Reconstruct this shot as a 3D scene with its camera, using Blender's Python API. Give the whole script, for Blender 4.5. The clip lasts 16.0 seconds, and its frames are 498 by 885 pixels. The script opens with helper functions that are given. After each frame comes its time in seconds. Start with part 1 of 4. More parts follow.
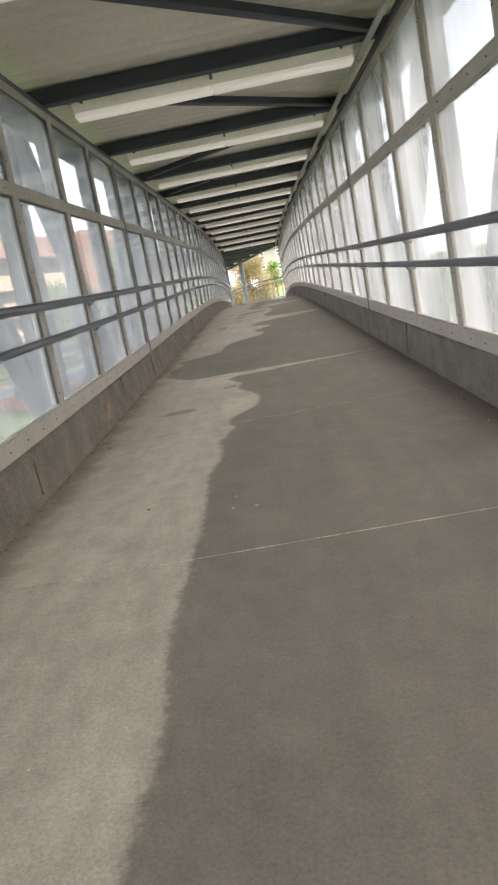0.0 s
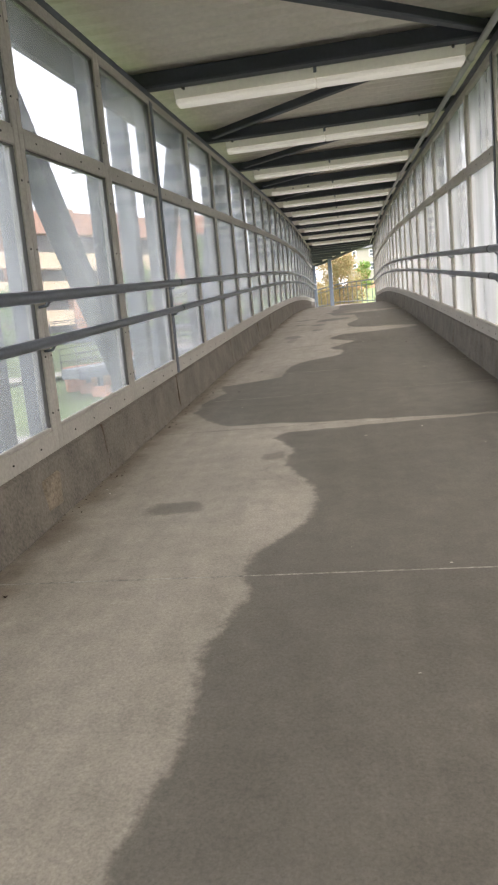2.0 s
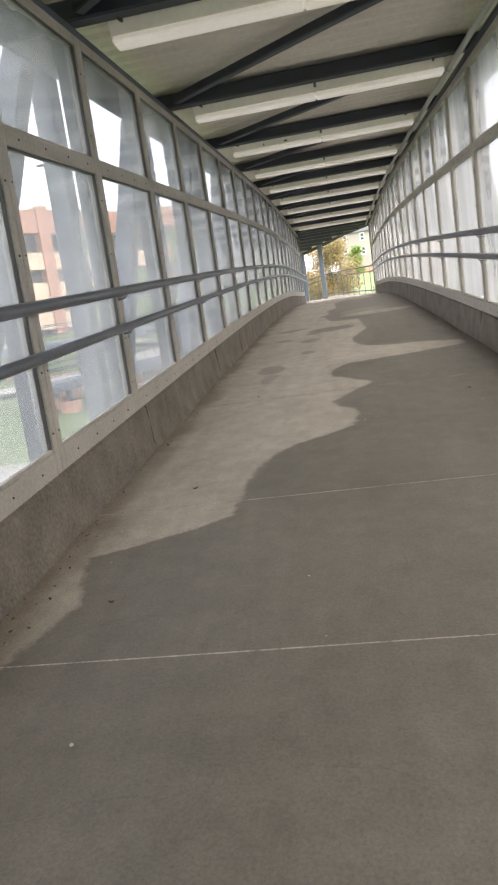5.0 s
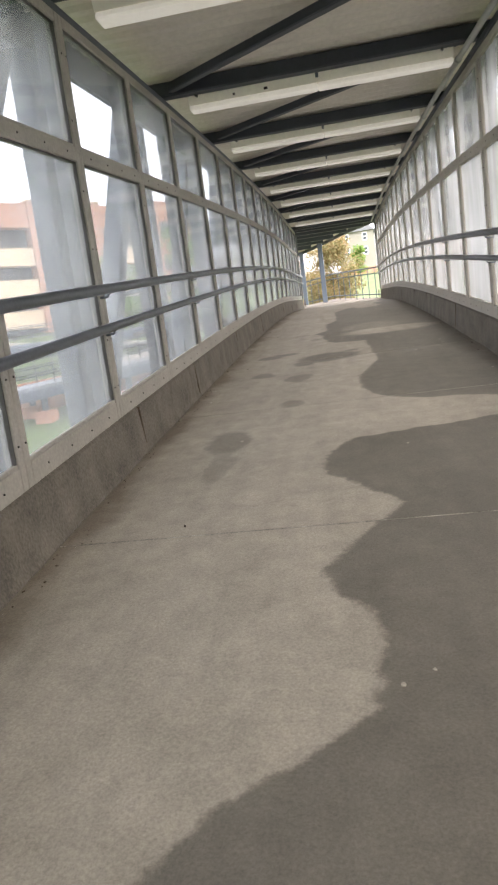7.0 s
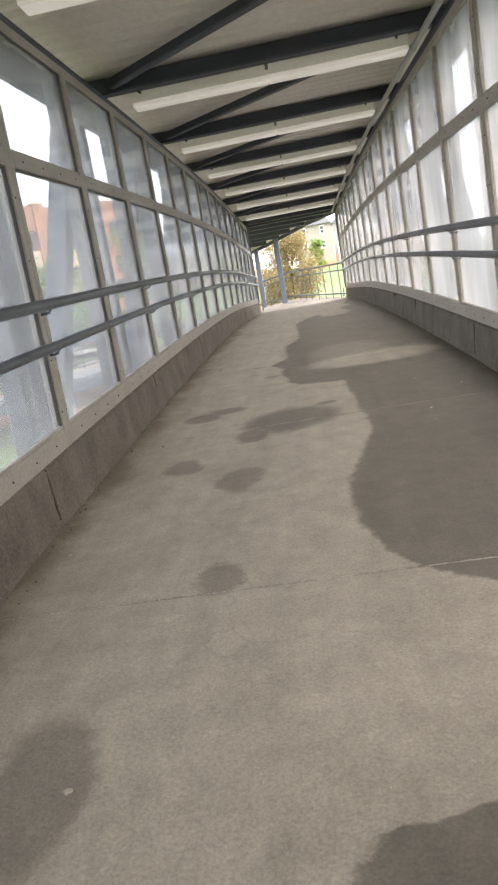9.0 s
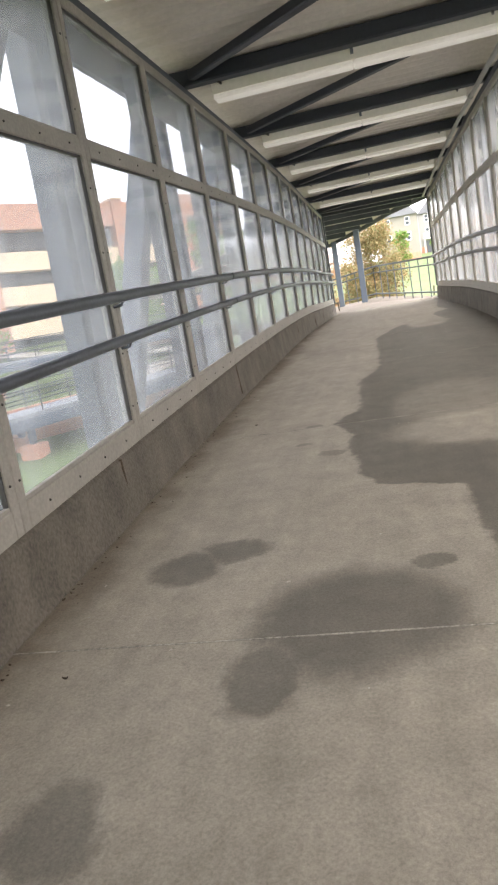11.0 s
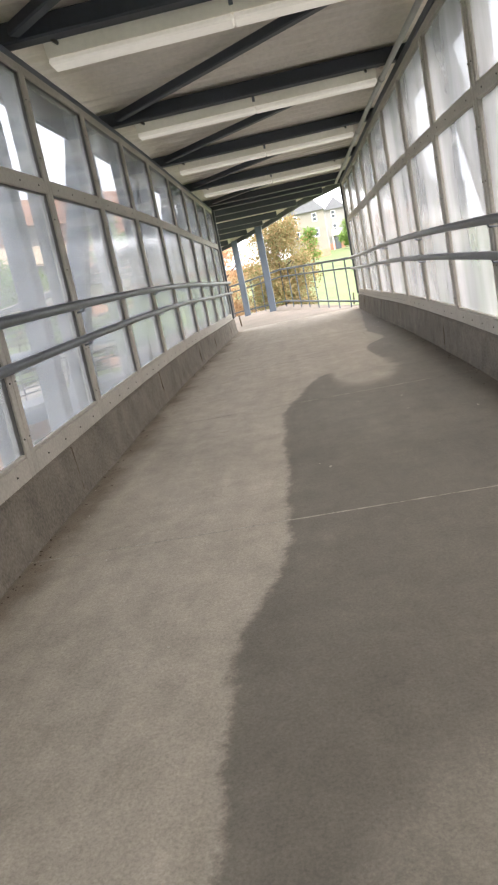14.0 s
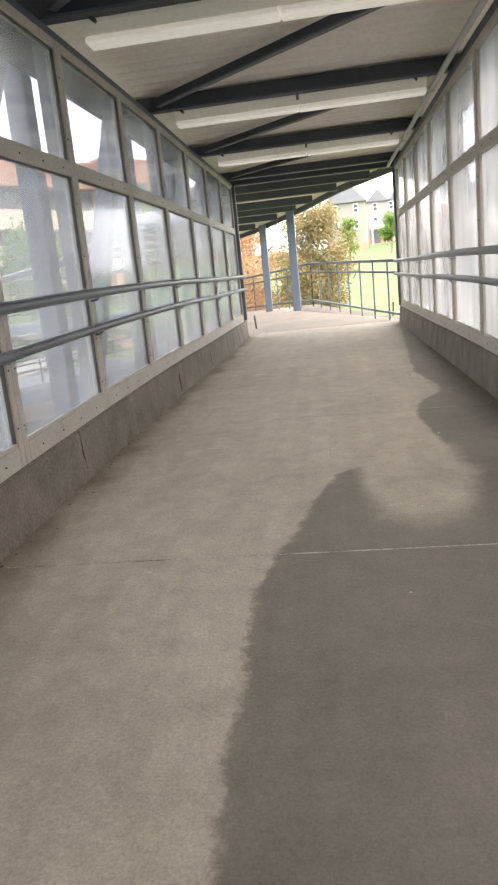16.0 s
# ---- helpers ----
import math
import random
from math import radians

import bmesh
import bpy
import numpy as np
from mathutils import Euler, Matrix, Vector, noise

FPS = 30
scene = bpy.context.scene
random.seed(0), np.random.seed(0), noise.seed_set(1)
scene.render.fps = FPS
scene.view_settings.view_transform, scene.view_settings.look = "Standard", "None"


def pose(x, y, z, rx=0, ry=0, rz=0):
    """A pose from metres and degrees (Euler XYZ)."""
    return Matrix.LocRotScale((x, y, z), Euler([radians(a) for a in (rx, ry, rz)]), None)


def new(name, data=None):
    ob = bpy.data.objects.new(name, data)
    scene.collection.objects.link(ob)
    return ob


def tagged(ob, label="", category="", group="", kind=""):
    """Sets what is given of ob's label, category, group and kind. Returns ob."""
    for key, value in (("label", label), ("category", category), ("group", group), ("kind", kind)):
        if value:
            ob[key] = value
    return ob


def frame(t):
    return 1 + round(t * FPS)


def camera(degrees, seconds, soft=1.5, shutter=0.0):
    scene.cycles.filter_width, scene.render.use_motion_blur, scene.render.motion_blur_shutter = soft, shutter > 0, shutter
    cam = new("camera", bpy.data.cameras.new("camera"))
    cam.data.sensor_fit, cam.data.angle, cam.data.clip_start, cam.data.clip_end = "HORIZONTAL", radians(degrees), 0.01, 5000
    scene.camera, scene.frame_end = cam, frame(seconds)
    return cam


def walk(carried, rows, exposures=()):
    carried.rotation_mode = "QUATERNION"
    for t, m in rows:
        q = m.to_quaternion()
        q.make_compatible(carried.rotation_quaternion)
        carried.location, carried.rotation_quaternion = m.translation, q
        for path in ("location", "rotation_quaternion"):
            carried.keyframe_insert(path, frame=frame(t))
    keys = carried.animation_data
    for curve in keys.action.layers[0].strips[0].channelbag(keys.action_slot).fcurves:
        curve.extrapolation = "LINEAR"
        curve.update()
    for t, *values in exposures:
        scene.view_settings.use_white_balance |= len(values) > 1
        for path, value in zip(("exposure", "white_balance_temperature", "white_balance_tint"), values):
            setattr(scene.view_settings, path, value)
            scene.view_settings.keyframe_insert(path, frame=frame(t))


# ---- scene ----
cam = camera(40.46, 16.0, soft=2.3)
ROWS = [
    (0.0, 0.079, -0.024, 1.005, 81.20, 10.62, 1.55),
    (0.5, 0.115, 0.641, 1.056, 81.69, 9.59, 3.65),
    (1.0, 0.166, 1.316, 1.142, 81.73, 8.61, 4.83),
    (1.5, 0.157, 1.932, 1.204, 81.90, 6.97, 6.87),
    (2.0, 0.141, 2.538, 1.254, 81.70, 5.23, 8.50),
    (2.5, 0.082, 3.143, 1.319, 81.50, 2.46, 15.07),
    (3.0, 0.043, 3.784, 1.382, 81.37, 7.34, 14.19),
    (3.5, 0.048, 4.465, 1.444, 81.19, 9.82, 9.96),
    (4.0, 0.019, 5.186, 1.542, 80.71, 9.06, 8.53),
    (4.5, 0.012, 5.904, 1.627, 80.40, 8.55, 8.21),
    (5.0, 0.013, 6.611, 1.698, 80.86, 8.08, 7.95),
    (7.5, 0.022, 10.181, 2.047, 80.67, 7.12, 8.27),
    (8.0, 0.017, 10.896, 2.128, 80.57, 7.46, 8.96),
    (8.5, 0.018, 11.611, 2.207, 80.40, 9.66, 8.94),
    (9.0, 0.012, 12.326, 2.288, 80.00, 9.67, 4.76),
    (11.5, 0.017, 15.654, 2.565, 80.71, 10.40, 13.09),
    (12.0, 0.013, 16.311, 2.642, 80.08, 13.02, 11.75),
    (12.5, 0.027, 16.995, 2.731, 79.50, 14.45, 8.65),
    (13.0, 0.018, 17.671, 2.795, 79.32, 13.50, 5.78),
    (13.5, 0.051, 18.330, 2.856, 79.73, 12.43, 4.71),
    (14.0, 0.084, 18.997, 2.905, 79.18, 11.18, 4.23),
    (14.5, 0.113, 19.648, 2.977, 79.12, 9.95, 4.21),
    (15.0, 0.121, 20.296, 3.036, 79.13, 8.94, 4.15),
    (15.5, 0.170, 20.976, 3.088, 78.87, 7.28, 5.15),
    (16.0, 0.175, 21.664, 3.170, 78.27, 5.60, 6.77),
]
walk(cam, [(t, pose(x, y, z, rx, ry, rz)) for t, x, y, z, rx, ry, rz in ROWS],
     exposures=((0.0, 2.32, 6900, 14), (16.0, 2.32, 6900, 14)))

# ---- light ----
world = bpy.data.worlds.new("overcast_sky")
scene.world = world
world.use_nodes = True
wt = world.node_tree
sky = wt.nodes.new("ShaderNodeTexSky")
sky.sky_type = 'NISHITA'
sky.sun_disc = False
sky.sun_elevation, sky.sun_rotation = radians(46), radians(110)
sky.air_density, sky.dust_density, sky.ozone_density = 1.0, 6.0, 1.0
soft = wt.nodes.new("ShaderNodeMix")
soft.data_type = 'RGBA'
soft.inputs[0].default_value = 0.8
wt.links.new(sky.outputs[0], soft.inputs[6])
soft.inputs[7].default_value = (9.3, 9.7, 10.2, 1)
bg = wt.nodes["Background"]
wt.links.new(soft.outputs[2], bg.inputs[0])
bg.inputs[1].default_value = 0.15
sun = new("sun", bpy.data.lights.new("sun", 'SUN'))
sun.data.energy, sun.data.angle, sun.data.color = 0.9, radians(60), (1, 0.95, 0.88)
sun.matrix_world = pose(0, 0, 60, 44, 0, 70)

# ---- plan ----
END = 33.95          # end of the enclosed bridge
PITCH = 1.265        # panel width
HALF = 1.37          # inner half width
CURB, TRANSOM, TOP = 0.31, 1.82, 2.57
RAIL_A, RAIL_B = 1.07, 0.855
BEAM0, BEAM_STEP = 5.80, 2.51
TRUSS_X = 1.87


def deck(y):
    """Height of the walking surface of the arched ramp."""
    if y > 30:
        return deck(30) + (y - 30) * 0.036
    u = y - 33.586
    return 2.4453 - 0.0044 * u * u - 0.0049 * u - 0.0000618 * u ** 3


# ---- materials ----
def mat(name, colour, rough=0.6, metal=0.0, vary=0.15, scale=6.0, fine=90.0, bump=0.15, dist=0.004, spec=0.5, stretch=None, vary_object=0.0):
    m = bpy.data.materials.new(name)
    m.use_nodes = True
    t = m.node_tree
    b = t.nodes["Principled BSDF"]
    b.inputs["Roughness"].default_value, b.inputs["Metallic"].default_value = rough, metal
    b.inputs["Specular IOR Level"].default_value = spec
    co = t.nodes.new("ShaderNodeTexCoord")
    src = co.outputs["Object"]
    if stretch:
        mp = t.nodes.new("ShaderNodeMapping")
        mp.inputs["Scale"].default_value = stretch
        t.links.new(src, mp.inputs["Vector"])
        src = mp.outputs["Vector"]
    big, small = t.nodes.new("ShaderNodeTexNoise"), t.nodes.new("ShaderNodeTexNoise")
    for n, s, d in ((big, scale, 5.0), (small, fine, 3.0)):
        n.inputs["Scale"].default_value, n.inputs["Detail"].default_value = s, d
        t.links.new(src, n.inputs["Vector"])
    add = t.nodes.new("ShaderNodeMath")
    add.operation = 'ADD'
    t.links.new(big.outputs[0], add.inputs[0])
    t.links.new(small.outputs[0], add.inputs[1])
    last = add.outputs[0]
    if vary_object:
        inf = t.nodes.new("ShaderNodeObjectInfo")
        am = t.nodes.new("ShaderNodeMath")
        am.operation = 'MULTIPLY_ADD'
        am.inputs[1].default_value = vary_object
        t.links.new(inf.outputs["Random"], am.inputs[0])
        t.links.new(last, am.inputs[2])
        last = am.outputs[0]
    rng = t.nodes.new("ShaderNodeMapRange")
    rng.inputs[1].default_value, rng.inputs[2].default_value = 0.6, 1.4
    rng.inputs[3].default_value, rng.inputs[4].default_value = 1 - vary, 1 + vary
    t.links.new(last, rng.inputs[0])
    mul = t.nodes.new("ShaderNodeVectorMath")
    mul.operation = 'SCALE'
    mul.inputs[0].default_value = colour
    t.links.new(rng.outputs[0], mul.inputs["Scale"])
    t.links.new(mul.outputs[0], b.inputs["Base Color"])
    bp = t.nodes.new("ShaderNodeBump")
    bp.inputs["Strength"].default_value, bp.inputs["Distance"].default_value = bump, dist
    t.links.new(small.outputs[0], bp.inputs["Height"])
    t.links.new(bp.outputs[0], b.inputs["Normal"])
    return m


STEEL = mat("blue_grey_painted_steel", (0.034, 0.041, 0.054), 0.5, vary=0.18, scale=3, fine=40, bump=0.05)
STEEL2 = mat("slate_blue_post_paint", (0.085, 0.10, 0.125), 0.5, vary=0.15, scale=3, fine=40, bump=0.05)
TRUSS = mat("pale_blue_truss_paint", (0.08, 0.101, 0.134), 0.5, vary=0.12, scale=2, fine=40, bump=0.05)
FRAME = mat("weathered_aluminium", (0.42, 0.392, 0.345), 0.6, 0.1, vary=0.2, scale=3, fine=60, bump=0.05)
RAILM = mat("galvanised_rail_pipe", (0.12, 0.132, 0.15), 0.4, 0.35, vary=0.2, scale=5, fine=70, bump=0.04)
SCREW = mat("dark_screw_head", (0.06, 0.055, 0.05), 0.4, 0.6, vary=0.1)
LAMPM = mat("cream_lamp_enamel", (0.88, 0.84, 0.74), 0.45, vary=0.07, scale=2, fine=30, bump=0.02)
LENS = mat("lamp_diffuser", (0.86, 0.85, 0.80), 0.35, vary=0.05, scale=2, fine=30, bump=0.02)
DECKM = mat("roof_sheet_paint", (0.635, 0.58, 0.515), 0.6, vary=0.12, scale=1.2, fine=25, bump=0.04)
CURBM = mat("stained_curb_concrete", (0.162, 0.143, 0.118), 0.92, vary=0.5, scale=4.5, fine=75, bump=0.7, dist=0.008, stretch=(1.0, 1.0, 0.8))
JOINT = mat("pale_joint_filler", (0.36, 0.332, 0.285), 0.9, vary=0.75, scale=7, fine=80)
LANDM = mat("landing_concrete", (0.205, 0.175, 0.15), 0.9, vary=0.3, scale=1.4, fine=90, bump=0.4, dist=0.004)
DIRT = mat("brown_dirt_crumbs", (0.10, 0.075, 0.05), 0.95, vary=0.5, scale=8)
PANE_EDGE_SHADE = mat("pane_edge_shadow_paint", (0.09, 0.086, 0.08), 0.7, vary=0.2)
DARK = mat("dark_end_gasket", (0.03, 0.036, 0.045), 0.5, vary=0.1)
CONDUIT = mat("grey_conduit", (0.36, 0.36, 0.35), 0.45, 0.3, vary=0.12)
GRASS = mat("lawn_grass", (0.085, 0.122, 0.04), 0.95, vary=0.4, scale=0.25, fine=6, bump=0.6, dist=0.05)
ROAD = mat("worn_pale_road", (0.25, 0.235, 0.21), 0.9, vary=0.2, scale=0.5, fine=40)
PATH = mat("pale_footpath", (0.30, 0.275, 0.24), 0.9, vary=0.15, scale=0.6, fine=30)
BRICK = mat("orange_brick", (0.42, 0.215, 0.145), 0.85, vary=0.2, scale=0.7, fine=12)
TAN = mat("tan_precast", (0.66, 0.51, 0.36), 0.85, vary=0.12, scale=0.4, fine=10)
GARAGE_SHADE = mat("garage_deck_shade", (0.09, 0.085, 0.085), 0.9, vary=0.2, scale=0.4, fine=6)
SIDING = mat("beige_siding", (0.235, 0.222, 0.19), 0.8, vary=0.08, scale=0.5, fine=8)
SIDING2 = mat("grey_siding", (0.26, 0.25, 0.235), 0.8, vary=0.08, scale=0.5, fine=8)
ROOFM = mat("slate_shingles", (0.16, 0.165, 0.18), 0.85, vary=0.2, scale=1, fine=8)
WHITE = mat("white_paint", (0.78, 0.78, 0.76), 0.6, vary=0.05)
GLASSD = mat("dark_window_glass", (0.05, 0.06, 0.07), 0.15, vary=0.1)
_b = LENS.node_tree.nodes["Principled BSDF"]
_b.inputs["Emission Color"].default_value, _b.inputs["Emission Strength"].default_value = (1, 0.94, 0.84, 1), 0.05
BARK = mat("brown_bark", (0.11, 0.08, 0.055), 0.95, vary=0.3, scale=4, fine=30)
CONC = mat("pale_bridge_concrete", (0.19, 0.205, 0.225), 0.85, vary=0.15, scale=0.6, fine=14)


def leaf_mat(name, colours):
    m = bpy.data.materials.new(name)
    m.use_nodes = True
    t = m.node_tree
    b = t.nodes["Principled BSDF"]
    b.inputs["Roughness"].default_value = 0.8
    geo = t.nodes.new("ShaderNodeNewGeometry")
    ramp = t.nodes.new("ShaderNodeValToRGB")
    els = ramp.color_ramp.elements
    for i, c in enumerate(colours):
        e = els[i] if i < 2 else els.new(i / (len(colours) - 1))
        e.position, e.color = i / (len(colours) - 1), (*c, 1)
    t.links.new(geo.outputs["Random Per Island"], ramp.inputs[0])
    t.links.new(ramp.outputs[0], b.inputs["Base Color"])
    tr = t.nodes.new("ShaderNodeBsdfTranslucent")
    t.links.new(ramp.outputs[0], tr.inputs[0])
    mix = t.nodes.new("ShaderNodeMixShader")
    mix.inputs[0].default_value = 0.3
    t.links.new(b.outputs[0], mix.inputs[1])
    t.links.new(tr.outputs[0], mix.inputs[2])
    t.links.new(mix.outputs[0], t.nodes["Material Output"].inputs[0])
    return m


AUTUMN = leaf_mat("rusty_yellow_leaves", [(0.29, 0.175, 0.085), (0.31, 0.23, 0.11), (0.21, 0.2, 0.09), (0.15, 0.16, 0.065), (0.34, 0.205, 0.11)])
RUST = leaf_mat("orange_leaves", [(0.48, 0.27, 0.15), (0.54, 0.34, 0.21), (0.38, 0.26, 0.13)])
GREEN = leaf_mat("fresh_green_leaves", [(0.09, 0.17, 0.03), (0.14, 0.24, 0.05), (0.19, 0.28, 0.07)])


def pane_mat(name, haze, tint, clear_tint, spread):
    """Scuffed clear plastic sheet: mostly see-through, with a milky haze of fine scratches."""
    m = bpy.data.materials.new(name)
    m.use_nodes = True
    t = m.node_tree
    t.nodes.remove(t.nodes["Principled BSDF"])
    out = t.nodes["Material Output"]
    clear, milk, back, gloss = (t.nodes.new("ShaderNodeBsdf" + k) for k in ("Transparent", "Translucent", "Diffuse", "Glossy"))
    clear.inputs[0].default_value = (*clear_tint, 1)
    milk.inputs[0].default_value = (*tint, 1)
    back.inputs[0].default_value = (*tint, 1)
    gloss.inputs["Roughness"].default_value = 0.12
    co = t.nodes.new("ShaderNodeTexCoord")
    inf = t.nodes.new("ShaderNodeObjectInfo")
    mp = t.nodes.new("ShaderNodeMapping")
    mp.inputs["Scale"].default_value = (1.7, 1.7, 0.4)
    t.links.new(co.outputs["Object"], mp.inputs["Vector"])
    off = t.nodes.new("ShaderNodeVectorMath")
    off.operation = 'SCALE'
    off.inputs[0].default_value = (17, 31, 11)
    t.links.new(inf.outputs["Random"], off.inputs["Scale"])
    t.links.new(off.outputs[0], mp.inputs["Location"])
    n1 = t.nodes.new("ShaderNodeTexNoise")
    n1.inputs["Scale"].default_value, n1.inputs["Detail"].default_value, n1.inputs["Distortion"].default_value = 1.6, 4, 0.3
    t.links.new(mp.outputs[0], n1.inputs["Vector"])
    rng = t.nodes.new("ShaderNodeMapRange")
    rng.inputs[1].default_value, rng.inputs[2].default_value = 0.3, 0.75
    rng.inputs[3].default_value, rng.inputs[4].default_value = haze * spread[0], min(0.97, haze * spread[1])
    t.links.new(n1.outputs[0], rng.inputs[0])
    milky, body, coat = (t.nodes.new("ShaderNodeMixShader") for _ in range(3))
    milky.inputs[0].default_value = 0.22
    t.links.new(milk.outputs[0], milky.inputs[1])
    t.links.new(back.outputs[0], milky.inputs[2])
    t.links.new(rng.outputs[0], body.inputs[0])
    t.links.new(clear.outputs[0], body.inputs[1])
    t.links.new(milky.outputs[0], body.inputs[2])
    lw = t.nodes.new("ShaderNodeLayerWeight")
    pw, sc = t.nodes.new("ShaderNodeMath"), t.nodes.new("ShaderNodeMath")
    pw.operation, sc.operation = 'POWER', 'MULTIPLY_ADD'
    pw.inputs[1].default_value, sc.inputs[1].default_value, sc.inputs[2].default_value = 3.6, 0.42, 0.012
    t.links.new(lw.outputs["Facing"], pw.inputs[0])
    t.links.new(pw.outputs[0], sc.inputs[0])
    t.links.new(sc.outputs[0], coat.inputs[0])
    t.links.new(body.outputs[0], coat.inputs[1])
    t.links.new(gloss.outputs[0], coat.inputs[2])
    t.links.new(coat.outputs[0], out.inputs[0])
    return m


PANE_L = pane_mat("clear_scuffed_panel", 0.13, (0.86, 0.885, 0.92), (0.60, 0.613, 0.635), (0.5, 1.7))
PANE_R = pane_mat("milky_weathered_panel", 0.27, (0.79, 0.80, 0.82), (0.47, 0.485, 0.505), (0.65, 1.6))


def floor_mat():
    """Broom-finished concrete, pale and dry by one side, dark with damp along the other."""
    m = bpy.data.materials.new("damp_concrete_deck")
    m.use_nodes = True
    t = m.node_tree
    b = t.nodes["Principled BSDF"]
    link = t.links.new

    def math_(op, a, c=None, third=None):
        n = t.nodes.new("ShaderNodeMath")
        n.operation = op
        for i, v in enumerate((a, c, third)):
            if v is None:
                continue
            if isinstance(v, (int, float)):
                n.inputs[i].default_value = v
            else:
                link(v, n.inputs[i])
        return n.outputs[0]

    co = t.nodes.new("ShaderNodeTexCoord")
    sep = t.nodes.new("ShaderNodeSeparateXYZ")
    link(co.outputs["Object"], sep.inputs[0])

    def noise_(scale, detail, rough=0.5, stretch=None):
        n = t.nodes.new("ShaderNodeTexNoise")
        n.inputs["Scale"].default_value, n.inputs["Detail"].default_value, n.inputs["Roughness"].default_value = scale, detail, rough
        if stretch:
            mp = t.nodes.new("ShaderNodeMapping")
            mp.inputs["Scale"].default_value = stretch
            link(co.outputs["Object"], mp.inputs["Vector"])
            link(mp.outputs[0], n.inputs["Vector"])
        else:
            link(co.outputs["Object"], n.inputs["Vector"])
        return n.outputs[0]

    edge, cloud, grit, broom = noise_(3.2, 4), noise_(0.9, 8, 0.68), noise_(110, 5, 0.8), noise_(30, 3, 0.6, (1, 0.25, 1))
    wob = math_('ADD', math_('MULTIPLY', math_('SUBTRACT', edge, 0.5), 0.09), math_('MULTIPLY', math_('SUBTRACT', noise_(17, 6, 0.75), 0.5), 0.11))
    x = math_('ADD', sep.outputs[0], wob)
    y = math_('ADD', sep.outputs[1], math_('MULTIPLY', math_('SUBTRACT', edge, 0.5), 0.14))
    cur = t.nodes.new("ShaderNodeFloatCurve")
    link(math_('DIVIDE', math_('ADD', y, 4.0), 40.0), cur.inputs["Value"])
    line = cur.mapping.curves[0]
    for yy, xx in DAMP:
        px, py = (yy + 4) / 40, (xx + 1.5) / 3
        if yy == DAMP[0][0]:
            line.points[0].location = (0.0, py)
        elif yy == DAMP[-1][0]:
            line.points[-1].location = (1.0, py)
        else:
            line.points.new(px, py)
    for p in line.points:
        p.handle_type = 'VECTOR'
    cur.mapping.update()
    border = math_('MULTIPLY_ADD', cur.outputs[0], 3.0, -1.5)
    wet = t.nodes.new("ShaderNodeMapRange")
    wet.interpolation_type = 'SMOOTHSTEP'
    wet.inputs[1].default_value, wet.inputs[2].default_value = -0.022, 0.022
    link(math_('SUBTRACT', x, border), wet.inputs[0])
    total = wet.outputs[0]
    grime = noise_(1.7, 5, 0.65)
    side_ = math_('SUBTRACT', math_('ABSOLUTE', sep.outputs[0]), math_('MULTIPLY_ADD', grime, -0.6, 1.43))
    dirt = t.nodes.new("ShaderNodeMapRange")
    dirt.interpolation_type = 'SMOOTHSTEP'
    dirt.inputs[1].default_value, dirt.inputs[2].default_value, dirt.inputs[4].default_value = 0.0, 0.2, 0.85
    link(side_, dirt.inputs[0])
    x = math_('ADD', x, math_('MULTIPLY', math_('SUBTRACT', noise_(2.3, 6, 0.7), 0.5), 0.17))
    y = math_('ADD', y, math_('MULTIPLY', math_('SUBTRACT', noise_(2.9, 6, 0.7), 0.5), 0.17))
    for bx, by, rx, ry, power in SPOTS:
        dx = math_('DIVIDE', math_('SUBTRACT', x, bx), rx)
        dy = math_('DIVIDE', math_('SUBTRACT', y, by), ry)
        d = math_('ADD', math_('MULTIPLY', dx, dx), math_('MULTIPLY', dy, dy))
        s = t.nodes.new("ShaderNodeMapRange")
        s.interpolation_type = 'SMOOTHSTEP'
        s.inputs[1].default_value, s.inputs[2].default_value = 1.45, 0.55
        s.inputs[3].default_value, s.inputs[4].default_value = 0.0, abs(power)
        link(d, s.inputs[0])
        if power > 0:
            total = math_('MAXIMUM', total, s.outputs[0])
        else:
            total = math_('MULTIPLY', total, math_('SUBTRACT', 1.0, s.outputs[0]))
    dry, damp = t.nodes.new("ShaderNodeMix"), t.nodes.new("ShaderNodeMix")
    for n, a, c in ((dry, (0.268, 0.236, 0.194, 1), (0.455, 0.408, 0.34, 1)), (damp, (0.114, 0.102, 0.083, 1), (0.204, 0.183, 0.15, 1))):
        n.data_type = 'RGBA'
        link(cloud, n.inputs[0])
        n.inputs[6].default_value, n.inputs[7].default_value = a, c
    mix = t.nodes.new("ShaderNodeMix")
    mix.data_type = 'RGBA'
    link(total, mix.inputs[0])
    link(dry.outputs[2], mix.inputs[6])
    link(damp.outputs[2], mix.inputs[7])
    soil = t.nodes.new("ShaderNodeMix")
    soil.data_type = 'RGBA'
    link(math_('MULTIPLY', dirt.outputs[0], math_('MULTIPLY_ADD', noise_(14, 6, 0.75), 1.3, 0.0)), soil.inputs[0])
    link(mix.outputs[2], soil.inputs[6])
    soil.inputs[7].default_value = (0.128, 0.093, 0.066, 1)
    # fine cracks, only here and there
    vor = t.nodes.new("ShaderNodeTexVoronoi")
    vor.feature = 'DISTANCE_TO_EDGE'
    vor.inputs["Scale"].default_value = 1.1
    warp = t.nodes.new("ShaderNodeTexNoise")
    warp.inputs["Scale"].default_value, warp.inputs["Detail"].default_value = 2.5, 6
    link(co.outputs["Object"], warp.inputs["Vector"])
    wsum = t.nodes.new("ShaderNodeVectorMath")
    wsum.operation = 'MULTIPLY_ADD'
